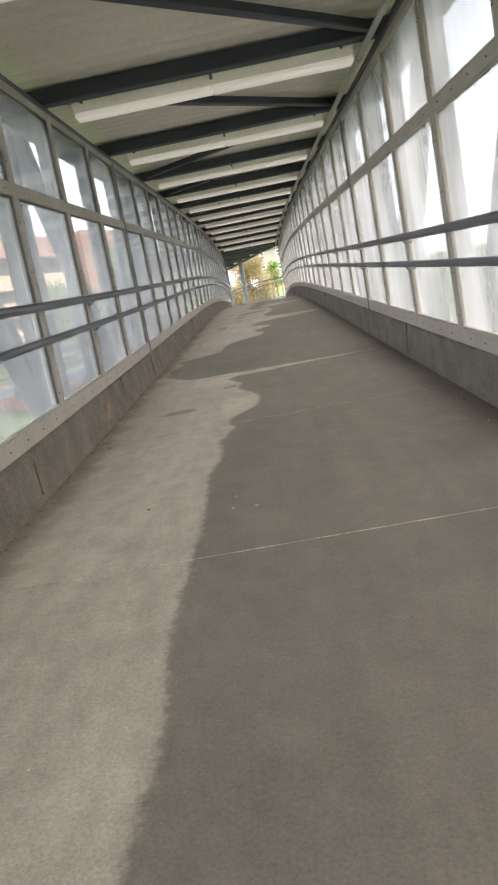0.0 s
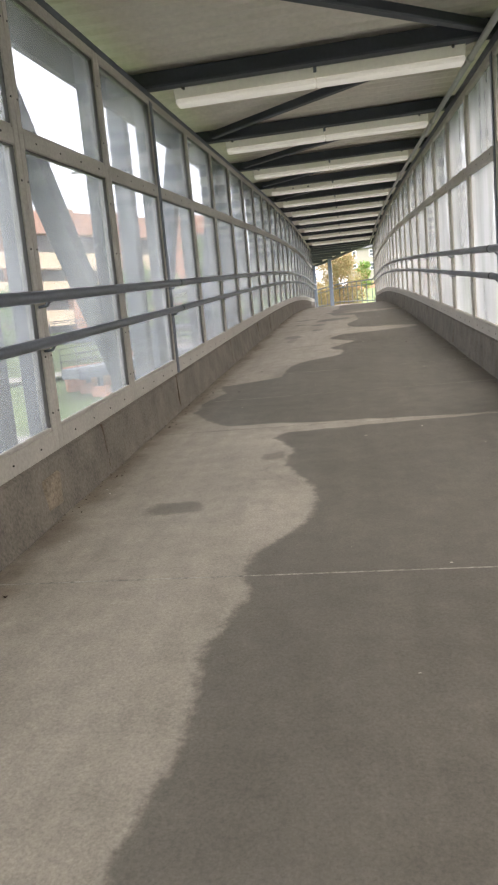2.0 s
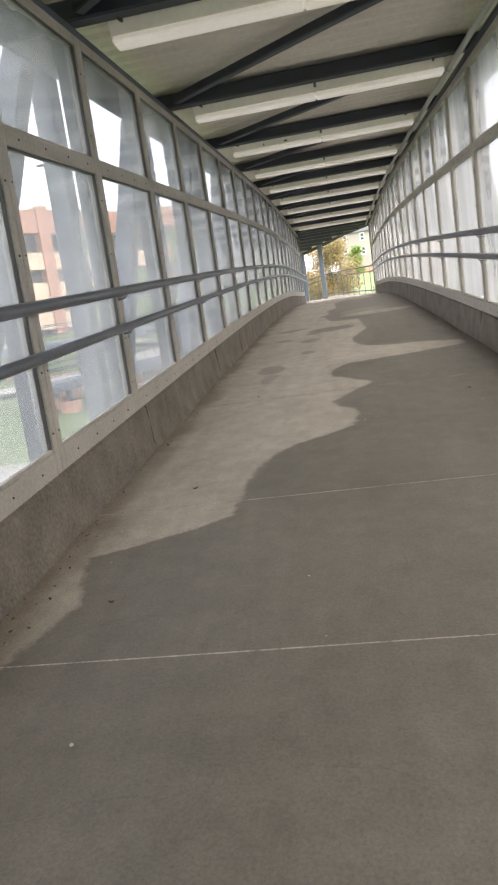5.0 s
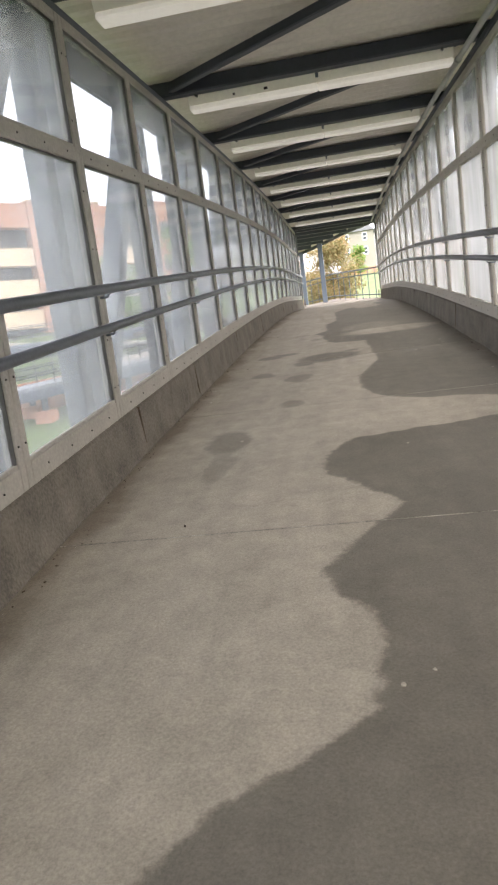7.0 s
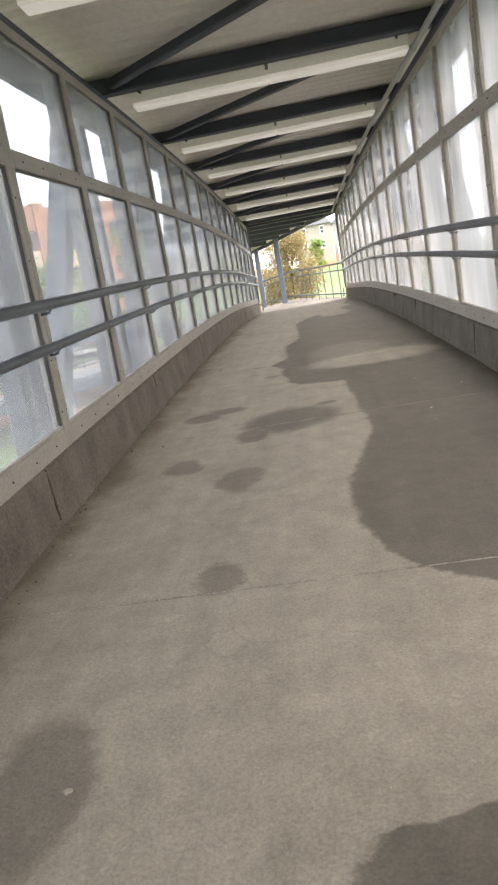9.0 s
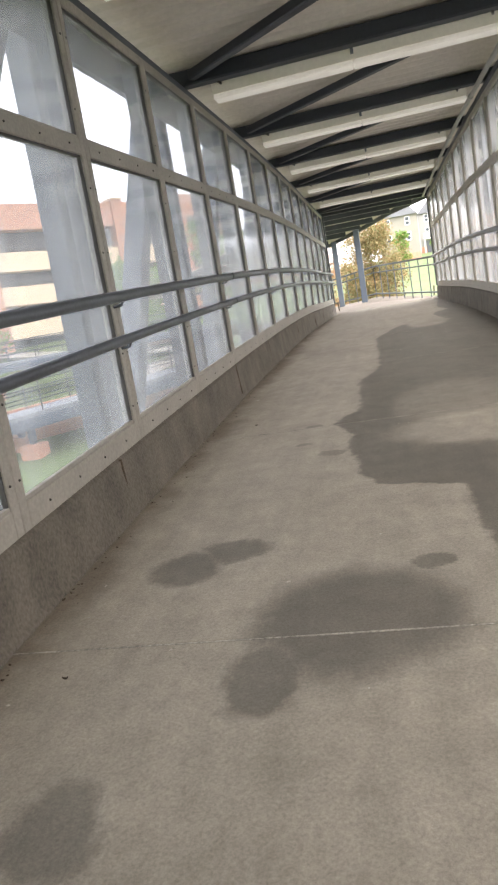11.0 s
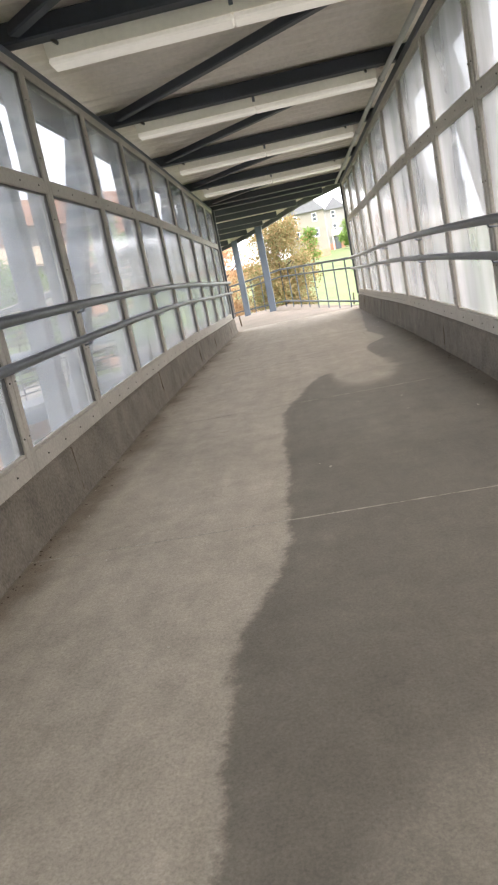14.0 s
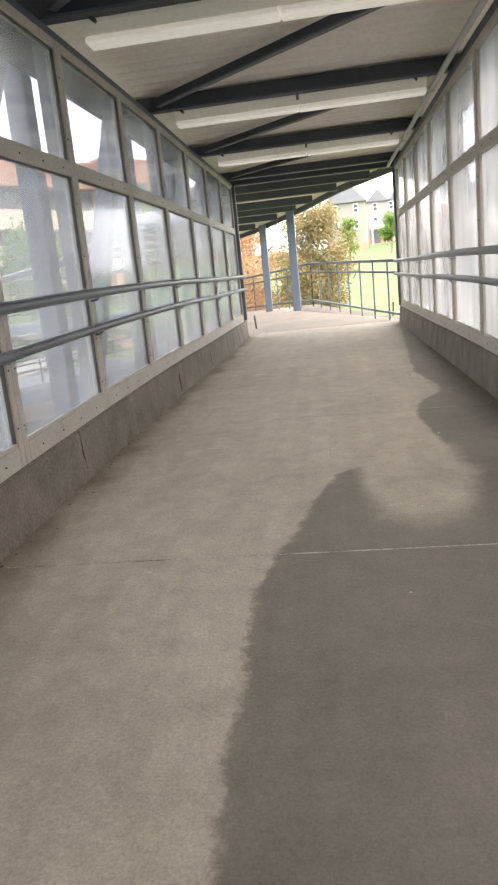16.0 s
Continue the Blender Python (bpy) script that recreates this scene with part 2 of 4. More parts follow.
    wsum.inputs[1].default_value = (0.5, 0.5, 0.0)
    link(warp.outputs["Color"], wsum.inputs[0])
    link(co.outputs["Object"], wsum.inputs[2])
    link(wsum.outputs[0], vor.inputs["Vector"])
    crack = t.nodes.new("ShaderNodeMapRange")
    crack.inputs[1].default_value, crack.inputs[2].default_value = 0.0, 0.006
    crack.inputs[3].default_value, crack.inputs[4].default_value = 1.0, 0.0
    link(vor.outputs["Distance"], crack.inputs[0])
    here = t.nodes.new("ShaderNodeMapRange")
    here.inputs[1].default_value, here.inputs[2].default_value = 0.54, 0.62
    link(noise_(0.8, 2), here.inputs[0])
    cracked = math_('MULTIPLY_ADD', math_('MULTIPLY', crack.outputs[0], here.outputs[0]), -0.12, 1.0)
    blot, streak = noise_(7, 7, 0.72), noise_(9, 4, 0.6, (1, 0.06, 1))
    tone = math_('MULTIPLY', math_('MULTIPLY_ADD', blot, 0.75, 0.625), math_('MULTIPLY_ADD', streak, 0.35, 0.825))
    speck = math_('MULTIPLY', math_('MULTIPLY_ADD', grit, 1.4, 0.3), math_('MULTIPLY', tone, cracked))
    grain = t.nodes.new("ShaderNodeVectorMath")
    grain.operation = 'SCALE'
    link(soil.outputs[2], grain.inputs[0])
    link(speck, grain.inputs["Scale"])
    link(grain.outputs[0], b.inputs["Base Color"])
    link(math_('MULTIPLY_ADD', total, -0.28, 0.9), b.inputs["Roughness"])
    bp = t.nodes.new("ShaderNodeBump")
    bp.inputs["Strength"].default_value, bp.inputs["Distance"].default_value = 0.35, 0.004
    link(math_('ADD', grit, broom), bp.inputs["Height"])
    link(bp.outputs[0], b.inputs["Normal"])
    return m


# edge of the damp along the ramp: (distance, offset)
DAMP = ((-4, -0.36), (1.4, -0.36), (2.0, -0.37), (3.24, -0.36), (3.66, -0.38), (3.86, -0.33), (4.04, -0.30), (4.19, -0.36), (4.48, -0.33), (4.77, -0.26), (5.02, -0.33), (5.19, -0.21),
        (5.44, -0.08), (5.64, -0.07), (5.89, -0.09), (6.34, -0.27), (6.68, -0.26), (6.85, -0.35), (7.0, -0.45), (7.12, -0.3), (7.17, 1.2), (7.26, 1.2), (7.31, -0.72), (7.6, -0.97), (7.95, -1.17), (8.4, -1.2), (8.8, -1.08), (9.3, -1.17), (9.38, -0.98), (9.44, -0.8), (9.52, -0.6), (9.95, -0.59),
        (10.3, -0.56), (10.65, -0.42), (10.98, 0.0), (11.4, 0.04), (11.75, -0.16), (12.1, 0.02), (12.4, 0.22), (12.6, 0.05), (12.9, -0.18), (13.3, -0.12), (13.5, 0.0), (13.6, 0.4), (13.75, 1.2), (14.2, 1.2),
        (14.4, 0.5), (14.65, 0.22), (15.0, 0.08), (15.5, 0.09), (16.4, 0.31), (17.6, 0.27), (18.05, 0.25), (18.18, -0.1), (18.26, -0.29), (18.45, -0.21), (18.63, -0.27), (18.84, -0.30), (19.22, -0.27), (19.32, -0.41),
        (19.54, -0.44), (19.68, -0.30), (19.87, -0.25), (20.5, -0.28), (20.98, -0.29), (21.24, -0.18), (21.6, -0.12), (22.63, -0.13), (23.93, -0.18), (24.3, -0.09), (24.85, 0.03), (25.3, 0.15), (25.42, 0.4), (25.5, 0.78), (25.7, 0.78), (26.3, 0.72), (26.9, 0.78), (27.3, 1.03), (27.8, 1.0), (28.4, 0.93), (29.5, 1.0), (32, 1.2), (36, 1.5))
SPOTS = ((-0.76, 5.66, 0.15, 0.085, 0.8), (-0.36, 6.52, 0.07, 0.09, 0.6), (-0.80, 13.72, 0.15, 0.28, 0.75), (-0.77, 13.2, 0.08, 0.3, 0.4), (-0.44, 14.7, 0.09, 0.12, 0.7), (-0.81, 16.18, 0.12, 0.13, 0.8), (-0.46, 15.8, 0.12, 0.2, 0.7),
         (-0.46, 16.65, 0.12, 0.14, 0.85), (-0.2, 16.97, 0.34, 0.33, 0.95), (-0.88, 17.4, 0.15, 0.13, 0.9), (-0.7, 17.55, 0.15, 0.085, 0.85), (0.06, 17.3, 0.08, 0.06, 0.9), (-0.54, 19.44, 0.05, 0.04, 0.7), (-0.58, 19.02, 0.05, 0.04, 0.6), (-0.38, 18.79, 0.08, 0.05, 0.6),
         (0.62, 19.02, 0.66, 0.36, -0.92), (0.55, 25.2, 0.3, 0.68, -0.97), (0.4, 19.75, 0.42, 0.62, -0.5))
FLOORM = floor_mat()


# ---- building helpers ----
def box(bm, lo, hi, bevel=0.0, m=None):
    """An axis-aligned block between two corners, moved by m."""
    c = [(a + b) / 2 for a, b in zip(lo, hi)]
    s = [b - a for a, b in zip(lo, hi)]
    made = bmesh.ops.create_cube(bm, size=1.0, matrix=Matrix.LocRotScale(c, None, s))["verts"]
    if bevel:
        edges = list({e for v in made for e in v.link_edges})
        res = bmesh.ops.bevel(bm, geom=edges, offset=bevel, segments=1, affect='EDGES', profile=0.5)
        made = list({v for f in res["faces"] for v in f.verts} | {v for v in made if v.is_valid})
    if m is not None:
        bmesh.ops.transform(bm, matrix=m, verts=made)


def beam(bm, a, b, w, h, up=(0, 0, 1), bevel=0.01):
    """A rectangular bar from a to b, w wide and h deep."""
    a, b = Vector(a), Vector(b)
    d = (b - a).normalized()
    side = d.cross(Vector(up)).normalized()
    top = side.cross(d)
    m = Matrix((side, d, top)).transposed().to_4x4()
    m.translation = a
    box(bm, (-w / 2, 0, -h / 2), (w / 2, (b - a).length, h / 2), bevel, m)


def tube(bm, pts, r, n=10, caps=True):
    """A round pipe through a row of points."""
    rings = []
    pts = [Vector(p) for p in pts]
    for i, p in enumerate(pts):
        d = (pts[min(i + 1, len(pts) - 1)] - pts[max(i - 1, 0)]).normalized()
        s = d.cross(Vector((0, 0, 1)))
        if s.length < 0.01:
            s = d.cross(Vector((1, 0, 0)))
        s.normalize()
        u = s.cross(d)
        rings.append([bm.verts.new(p + r * (math.cos(2 * math.pi * k / n) * s + math.sin(2 * math.pi * k / n) * u)) for k in range(n)])
    for a, b in zip(rings, rings[1:]):
        for k in range(n):
            f = bm.faces.new((a[k], a[(k + 1) % n], b[(k + 1) % n], b[k]))
            f.smooth = True
    if caps:
        bm.faces.new(rings[0])
        bm.faces.new(rings[-1][::-1])


def mesh_of(name, bm, material):
    bmesh.ops.recalc_face_normals(bm, faces=bm.faces)
    me = bpy.data.meshes.new(name)
    bm.to_mesh(me)
    bm.free()
    me.materials.append(material)
    return me


def part(name, bm, material, parent, label=""):
    ob = new(name, mesh_of(name, bm, material) if isinstance(bm, bmesh.types.BMesh) else bm)
    ob.parent = parent
    return tagged(ob, label) if label else ob


def thing(name, label, category, at=(0, 0, 0), group="", kind=""):
    ob = new(name)
    ob.matrix_world = Matrix.Translation(at)
    return tagged(ob, label, category, group, kind)


def solid(name, bm, material, label, category, group="", kind=""):
    return tagged(new(name, mesh_of(name, bm, material)), label, category, group, kind)


# ---- walkway floor: slabs between joints ----
floor = thing("floor", "grey concrete ramp deck, damp and dark along one side", "floor", kind="structure")
JOINTS = [-4.67, -2.26, 0.12, 2.51, 4.87, 7.28] + [9.79, 12.2, 14.58, 16.88] + [0.15 + 2.41 * k for k in range(8, 15)] + [END + 0.6]


def slab(y0, y1, x0, x1, surface):
    bm = bmesh.new()
    n = max(1, round((y1 - y0) / 0.4))
    rows = []
    for i in range(n + 1):
        y = y0 + (y1 - y0) * i / n
        z = surface(y)
        rows.append([bm.verts.new(p) for p in ((x0, y, z), (x1, y, z), (x1, y, z - 0.16), (x0, y, z - 0.16))])
    for a, b in zip(rows, rows[1:]):
        for k in range(4):
            bm.faces.new((a[k], a[(k + 1) % 4], b[(k + 1) % 4], b[k]))
    bm.faces.new(rows[0])
    bm.faces.new(rows[-1][::-1])
    return bm


for a, b in zip(JOINTS, JOINTS[1:]):
    part("slab", slab(a + 0.006, b - 0.006, -HALF - 0.1, HALF + 0.1, deck), FLOORM, floor)
for y in JOINTS[1:-1] + [8.47]:
    bm = bmesh.new()
    beam(bm, (-HALF - 0.08, y, deck(y) - 0.02), (HALF + 0.08, y, deck(y) - 0.02), 0.009, 0.0405, bevel=0)
    part("joint_filler", bm, JOINT, floor, "pale mortar joint between slabs")
bm = bmesh.new()
beam(bm, (-0.5, END + 0.25, deck(END + 0.25) - 0.008), (HALF - 0.05, END + 0.42, deck(END + 0.42) - 0.008), 0.02, 0.022, bevel=0)
part("joint_filler", bm, JOINT, floor, "pale mortar joint between slabs")

# ---- curbs ----
for side, nm in ((-1, "west"), (1, "east")):
    verts, faces = [], []
    n = 760
    face = [(0.035, -0.05), (0.038, 0.012), (0.03, 0.05), (0.026, 0.1), (0.022, 0.15), (0.018, 0.2), (0.014, 0.25), (0.012, CURB - 0.022), (-0.006, CURB - 0.004), (-0.16, CURB - 0.003), (-0.16, -0.3)]
    m = len(face)
    for i in range(n + 1):
        y = -4.6 + (END + 4.6) * i / n
        z = deck(y)
        for k, (dx, dz) in enumerate(face):
            j = 0.0
            if 0 < k < 9:
                j = 0.011 * noise.noise((3.1, y * 2.2, dz * 5 + side * 9)) + 0.006 * noise.noise((0.7, y * 11, dz * 14 + side * 5)) + 0.003 * noise.noise((9.2, y * 31, dz * 33))
            if k == 1:
                j += 0.014 * max(0.0, noise.noise((5.5, y * 1.3, side * 3.0)) + 0.15)
            lift = 0.006 * noise.noise((1.9, y * 6, side * 4.0)) if k == 7 else 0.0
            verts.append((side * (HALF - min(dx + j, 0.07)), y, z + dz + lift))
    for i in range(n):
        for k in range(m):
            q = (k + 1) % m
            faces.append((i * m + k, i * m + q, (i + 1) * m + q, (i + 1) * m + k))
    faces.append(tuple(range(m)))
    faces.append(tuple(n * m + k for k in reversed(range(m))))
    me = bpy.data.meshes.new("curb")
    me.from_pydata(verts, [], faces)
    bm = bmesh.new()
    bm.from_mesh(me)
    bpy.data.meshes.remove(me)
    solid("curb", bm, CURBM, "low stained concrete curb under the window panels", "curb", "bridge curbs", "structure")


# ---- cast joints of the curbs ----
for side in (-1, 1):
    for k, y in enumerate(JOINTS[2:-1]):
        bm = bmesh.new()
        yy = y + 0.9 + 0.3 * (k % 3)
        x0, x1 = sorted((side * (HALF - 0.036), side * (HALF + 0.0)))
        box(bm, (x0, yy - 0.006, deck(yy) + 0.03), (x1, yy + 0.006, deck(yy) + CURB - 0.012), 0.002)
        for v in bm.verts:
            v.co.x += side * 0.022 * (v.co.z - deck(yy)) / CURB
            v.co.y += 0.03 * (v.co.z - deck(yy)) * (1 if k % 2 else -1)
        solid("curb_joint", bm, DIRT, "dark dirt-filled joint in the curb", "joint", "curb joints", "structure")


# ---- window panels: one bay each, sheared to the slope ----
def panel_bay(side, n):
    y1 = END - 0.36 - (n - 1) * PITCH + (0.11 if side > 0 else 0)
    y0 = y1 - PITCH
    yc = (y0 + y1) / 2
    k = (deck(y1) - deck(y0)) / PITCH
    root = thing("window_panel", "aluminium window bay with two scuffed clear plastic panes" if side < 0 else "aluminium window bay with two milky weathered plastic panes", "window panel",
                 (side * HALF, yc, deck(yc)), "bridge window bays")
    sh = Matrix.Identity(4)
    sh[2][1] = k
    t0, t1 = (-0.012, 0.05)
    lo, hi = (t0, t1) if side > 0 else (-t1, -t0)
    h = PITCH / 2 - 0.002

    def bar(name, a, b, bevel=0.004):
        bm = bmesh.new()
        box(bm, (lo, a[0], a[1]), (hi, b[0], b[1]), bevel, sh)
        return part(name, bm, FRAME, root)

    w = 0.05
    bar("stile", (-h, CURB), (-h + w, TOP))
    bar("stile", (h - w, CURB), (h, TOP))
    inner = h - w - 0.001
    bar("bottom_rail", (-inner, CURB), (inner, CURB + 0.105))
    bar("transom", (-inner, TRANSOM - 0.04), (inner, TRANSOM + 0.04))
    bar("top_rail", (-inner, TOP - 0.06), (inner, TOP))
    s = 0.02 * side
    for a, b in ((CURB + 0.106, TRANSOM - 0.041), (TRANSOM + 0.041, TOP - 0.061)):
        bm = bmesh.new()
        box(bm, (s - 0.003, -inner, a), (s + 0.003, inner, b), 0, sh)
        pane = part("pane", bm, PANE_L if side < 0 else PANE_R, root, "scuffed see-through plastic pane" if side < 0 else "cloudy plastic pane")
        pane.visible_shadow = False
        bead = bmesh.new()
        f = -0.004 * side
        for p, q in (((-inner, a), (inner, a + 0.014)), ((-inner, a + 0.0145), (-inner + 0.012, b))):
            box(bead, (min(f, s * 0.8), p[0], p[1]), (max(f, s * 0.8), q[0], q[1]), 0, sh)
        part("glazing_bead", bead, FRAME, root)
        # west strips carry the frame's shadow on the pane edges as dark colour
        edge_bm = bmesh.new()
        f = -0.002 * side
        for p, q in (((inner - 0.006, a + 0.0145), (inner, b - 0.0055)), ((-inner, b - 0.005), (inner, b))):
            box(edge_bm, (min(f, s * 0.8), p[0], p[1]), (max(f, s * 0.8), q[0], q[1]), 0, sh)
        part("edge_strip", edge_bm, PANE_EDGE_SHADE if side < 0 else FRAME, root, "dark strip painted as shadow along the pane edge" if side < 0 else "grey weathered strip along the pane edge")
    x = t0 * side - 0.002 * side
    bm = bmesh.new()
    spots = [(-h + 0.032, z) for z in (0.5, 0.78, 1.3, 1.62, 2.0, 2.35)] + [(h - 0.032, z) for z in (0.5, 0.78, 1.3, 1.62, 2.0, 2.35)]
    spots += [(-0.42 + 0.28 * i, CURB + 0.05) for i in range(4)] + [(-0.45 + 0.3 * i, TRANSOM) for i in range(4)]
    for yy, zz in spots:
        bmesh.ops.create_cone(bm, cap_ends=True, segments=6, radius1=0.0065, radius2=0.004, depth=0.006,
                              matrix=Matrix.Translation((x, yy, zz + k * yy)) @ Matrix.Rotation(-side * math.pi / 2, 4, 'Y'))
    tagged(part("screw_heads", bm, SCREW, root, "dark screw heads"), kind="stuff")
    return root


for side in (-1, 1):
    for n in range(1, 31):
        panel_bay(side, n)

# ---- structural posts behind the window joints ----
for side in (-1, 1):
    for n in range(0, 30):
        y = END - 0.36 - n * PITCH + (0.11 if side > 0 else 0)
        bm = bmesh.new()
        x0, x1 = sorted((side * (HALF + 0.056), side * (HALF + 0.13)))
        box(bm, (x0, y - 0.035, deck(y) - 0.05), (x1, y + 0.035, deck(y) + TOP - 0.01), 0.006)
        solid("wall_post", bm, STEEL2, "blue-grey steel wall post behind a window joint", "post", "wall posts")

# ---- wider movement joint between two bays ----
for side in (-1, 1):
    y = END - 0.36 - 20 * PITCH + (0.11 if side > 0 else 0)
    bm = bmesh.new()
    x0, x1 = sorted((side * (HALF - 0.018), side * (HALF + 0.055)))
    box(bm, (x0, y - 0.036, deck(y) + CURB), (x1, y + 0.036, deck(y) + TOP - 0.03), 0.005)
    solid("joint_cover", bm, STEEL2, "blue-grey steel strip covering a wide joint between window bays", "cover strip", "joint covers")

# ---- handrails ----
for side in (-1, 1):
    for h, r, nm in ((RAIL_A, 0.030, "upper"), (RAIL_B, 0.026, "lower")):
        root = thing("handrail", nm + " round steel handrail pipe along the window bays", "handrail", (side * (HALF - 0.075), 0, 0), "bridge handrails")
        ys = [-4.4 + 0.25 * i for i in range(int((END + 4.5) / 0.25) + 1)]
        bm = bmesh.new()
        tube(bm, [(0, y, deck(y) + h) for y in ys], r)
        part("pipe", bm, RAILM, root)
        for n in range(0, 15):
            y = END - 0.36 - (2 * n) * PITCH - 0.03
            bm = bmesh.new()
            tube(bm, [(0, y, deck(y) + h - r * 0.6), (side * 0.02, y, deck(y) + h - 0.045), (side * 0.085, y, deck(y) + h - 0.05)], 0.008, 6)
            part("bracket", bm, RAILM, root)
            if n % 5 == 0 and n:
                bm = bmesh.new()
                tube(bm, [(0, y + 0.1, deck(y + 0.1) + h), (0, y + 0.14, deck(y + 0.14) + h)], r + 0.003, 10)
                part("sleeve", bm, DARK, root, "dark joint sleeve")

# ---- roof sheet, beams, braces, lamps ----
CEIL = 2.775
bm = bmesh.new()
rows = []
n = int((END + 0.5 + 5) / 0.05)
for i in range(n + 1):
    y = -5 + 0.05 * i
    z = deck(y) + CEIL + (0.0, 0.022, 0.022, 0.0)[i % 4]
    rows.append([bm.verts.new(p) for p in ((-HALF - 0.34, y, z), (HALF + 0.34, y, z))])
for a, b in zip(rows, rows[1:]):
    bm.faces.new((a[0], a[1], b[1], b[0]))
top = []
for y in [-5 + 1.0 * i for i in range(40)]:
    yy = min(y, END + 0.5)
    top.append([bm.verts.new(p) for p in ((-HALF - 0.34, yy, deck(yy) + CEIL + 0.12), (HALF + 0.34, yy, deck(yy) + CEIL + 0.12))])
    if yy < y:
        break
for a, b in zip(top, top[1:]):
    bm.faces.new((a[0], b[0], b[1], a[1]))
solid("ceiling", bm, DECKM, "ribbed pale metal roof sheet seen from below", "ceiling", kind="structure")

# eaves
for side in (-1, 1):
    bm = bmesh.new()
    for k in range(13):
        a, b = -5 + 3.04 * k, -5 + 3.04 * (k + 1)
        beam(bm, (side * (HALF + 0.37), a, deck(a) + CEIL - 0.05), (side * (HALF + 0.37), min(b, END + 0.5), deck(min(b, END + 0.5)) + CEIL - 0.05), 0.05, 0.34, bevel=0.004)
    solid("trim", bm, STEEL, "dark steel eaves fascia along the roof edge", "trim", kind="structure")

BEAMS = [BEAM0 + BEAM_STEP * k for k in range(-3, 12)]
for i, y in enumerate(BEAMS):
    z = deck(y)
    bm = bmesh.new()
    box(bm, (-HALF - 0.34, y - 0.055, z + 2.63), (HALF + 0.34, y + 0.055, z + 2.755), 0.012)
    solid("roof_beam", bm, STEEL, "dark blue-grey square steel tube spanning under the roof", "beam", "roof beams")
    if i:
        flip = y < 8.5
        a, b = (BEAMS[i - 1], y)
        xa, xb = (-HALF, HALF) if flip else (HALF, -HALF)
        bm = bmesh.new()
        d = Vector((xb - xa, b - a, deck(b) - deck(a))).normalized()
        pa, pb = Vector((xa, a, deck(a) + 2.695)), Vector((xb, b, deck(b) + 2.695))
        beam(bm, pa + d * 0.12, pb - d * 0.1, 0.075, 0.075)
        solid("roof_brace", bm, STEEL, "slanting blue-grey steel brace between roof beams", "brace", "roof braces")


def lamp(y, damaged=False):
    z = deck(y) + 2.54
    root = thing("ceiling_lamp", "long cream fluorescent fitting hung under a roof beam", "ceiling lamp", (0.0, y, z), "bridge lamps")
    for x0, x1 in ((-1.17, -0.0008), (0.0008, 1.17)):
        bm = bmesh.new()
        prof = ((-0.095, 0.092), (0.095, 0.092), (0.09, 0.072), (0.062, 0.013), (-0.062, 0.013), (-0.09, 0.072))
        ends = [[bm.verts.new((x, py, pz)) for py, pz in prof] for x in (x0, x1)]
        for k in range(6):
            bm.faces.new((ends[0][k], ends[0][(k + 1) % 6], ends[1][(k + 1) % 6], ends[1][k]))
        bm.faces.new(ends[0])
        bm.faces.new(ends[1][::-1])
        part("housing", bm, LAMPM, root)
        bm = bmesh.new()
        box(bm, (x0, -0.07, -0.03), (x1, 0.07, 0.012), 0.012)
        part("diffuser", bm, LENS, root, "pale plastic diffuser")
    for x, dy in ((0.0, 0), (-1.08, 0.0), (1.08, 0)):
        bm = bmesh.new()
        if x:
            tube(bm, [(x, -0.07, 0.075), (x - 0.015, -0.135, 0.08), (x - 0.05, -0.15, 0.13), (x - 0.07, -0.13, 0.21)], 0.013, 8)
        else:
            beam(bm, (0, -0.082, 0.045), (0, -0.105, 0.135), 0.026, 0.008, up=(0, 1, 0), bevel=0.001)
        part("hanger_clip" if x else "joint_clip", bm, SCREW if x else RAILM, root, "dark hook" if x else "metal joint clip")
    if damaged:
        bm = bmesh.new()
        for x, w in ((-0.46, 0.035), (-0.75, 0.02)):
            box(bm, (x - w / 2, -0.0795, 0.03), (x + w / 2, -0.06, 0.075), 0.003)
        part("knockout", bm, SCREW, root, "open dark knockout holes in the housing")
    return root


for y in BEAMS[:-1]:
    lamp(y + 0.16, 15.0 < y < 17.0)

# steel plates along the wall tops, carrying the beams
for side in (-1, 1):
    w = 0.065 if side > 0 else 0.045
    bm = bmesh.new()
    rows = []
    for k in range(32):
        y = min(-4.3 + 1.265 * k, END - 0.09)
        x, z = side * (HALF + 0.045), deck(y) + TOP + 0.033
        rows.append([bm.verts.new(p) for p in ((x - w, y, z - 0.022), (x - w + 0.006, y, z - 0.028), (x + w - 0.006, y, z - 0.028), (x + w, y, z - 0.022), (x + w, y, z + 0.022), (x - w, y, z + 0.022))])
    for p, q in zip(rows, rows[1:]):
        for k in range(6):
            bm.faces.new((p[k], p[(k + 1) % 6], q[(k + 1) % 6], q[k]))
    bm.faces.new(rows[0])
    bm.faces.new(rows[-1][::-1])
    solid("wall_plate", bm, STEEL2, "grey steel plate along the top of the window wall", "wall plate", "wall plates")

# conduit along the top of one wall
root = thing("conduit", "grey electrical conduit along the wall top", "conduit", (HALF - 0.13, 0, 0))
bm = bmesh.new()
tube(bm, [(0, y, deck(y) + 2.57) for y in [-4.5 + 0.4 * i for i in range(96)]], 0.025, 10)
part("pipe", bm, CONDUIT, root)
for y in BEAMS[:-1]:
    bm = bmesh.new()
    tube(bm, [(0, y + 0.25, deck(y + 0.25) + 2.57), (0, y + 0.33, deck(y + 0.33) + 2.57)], 0.031, 10)
    part("coupling", bm, CONDUIT, root)

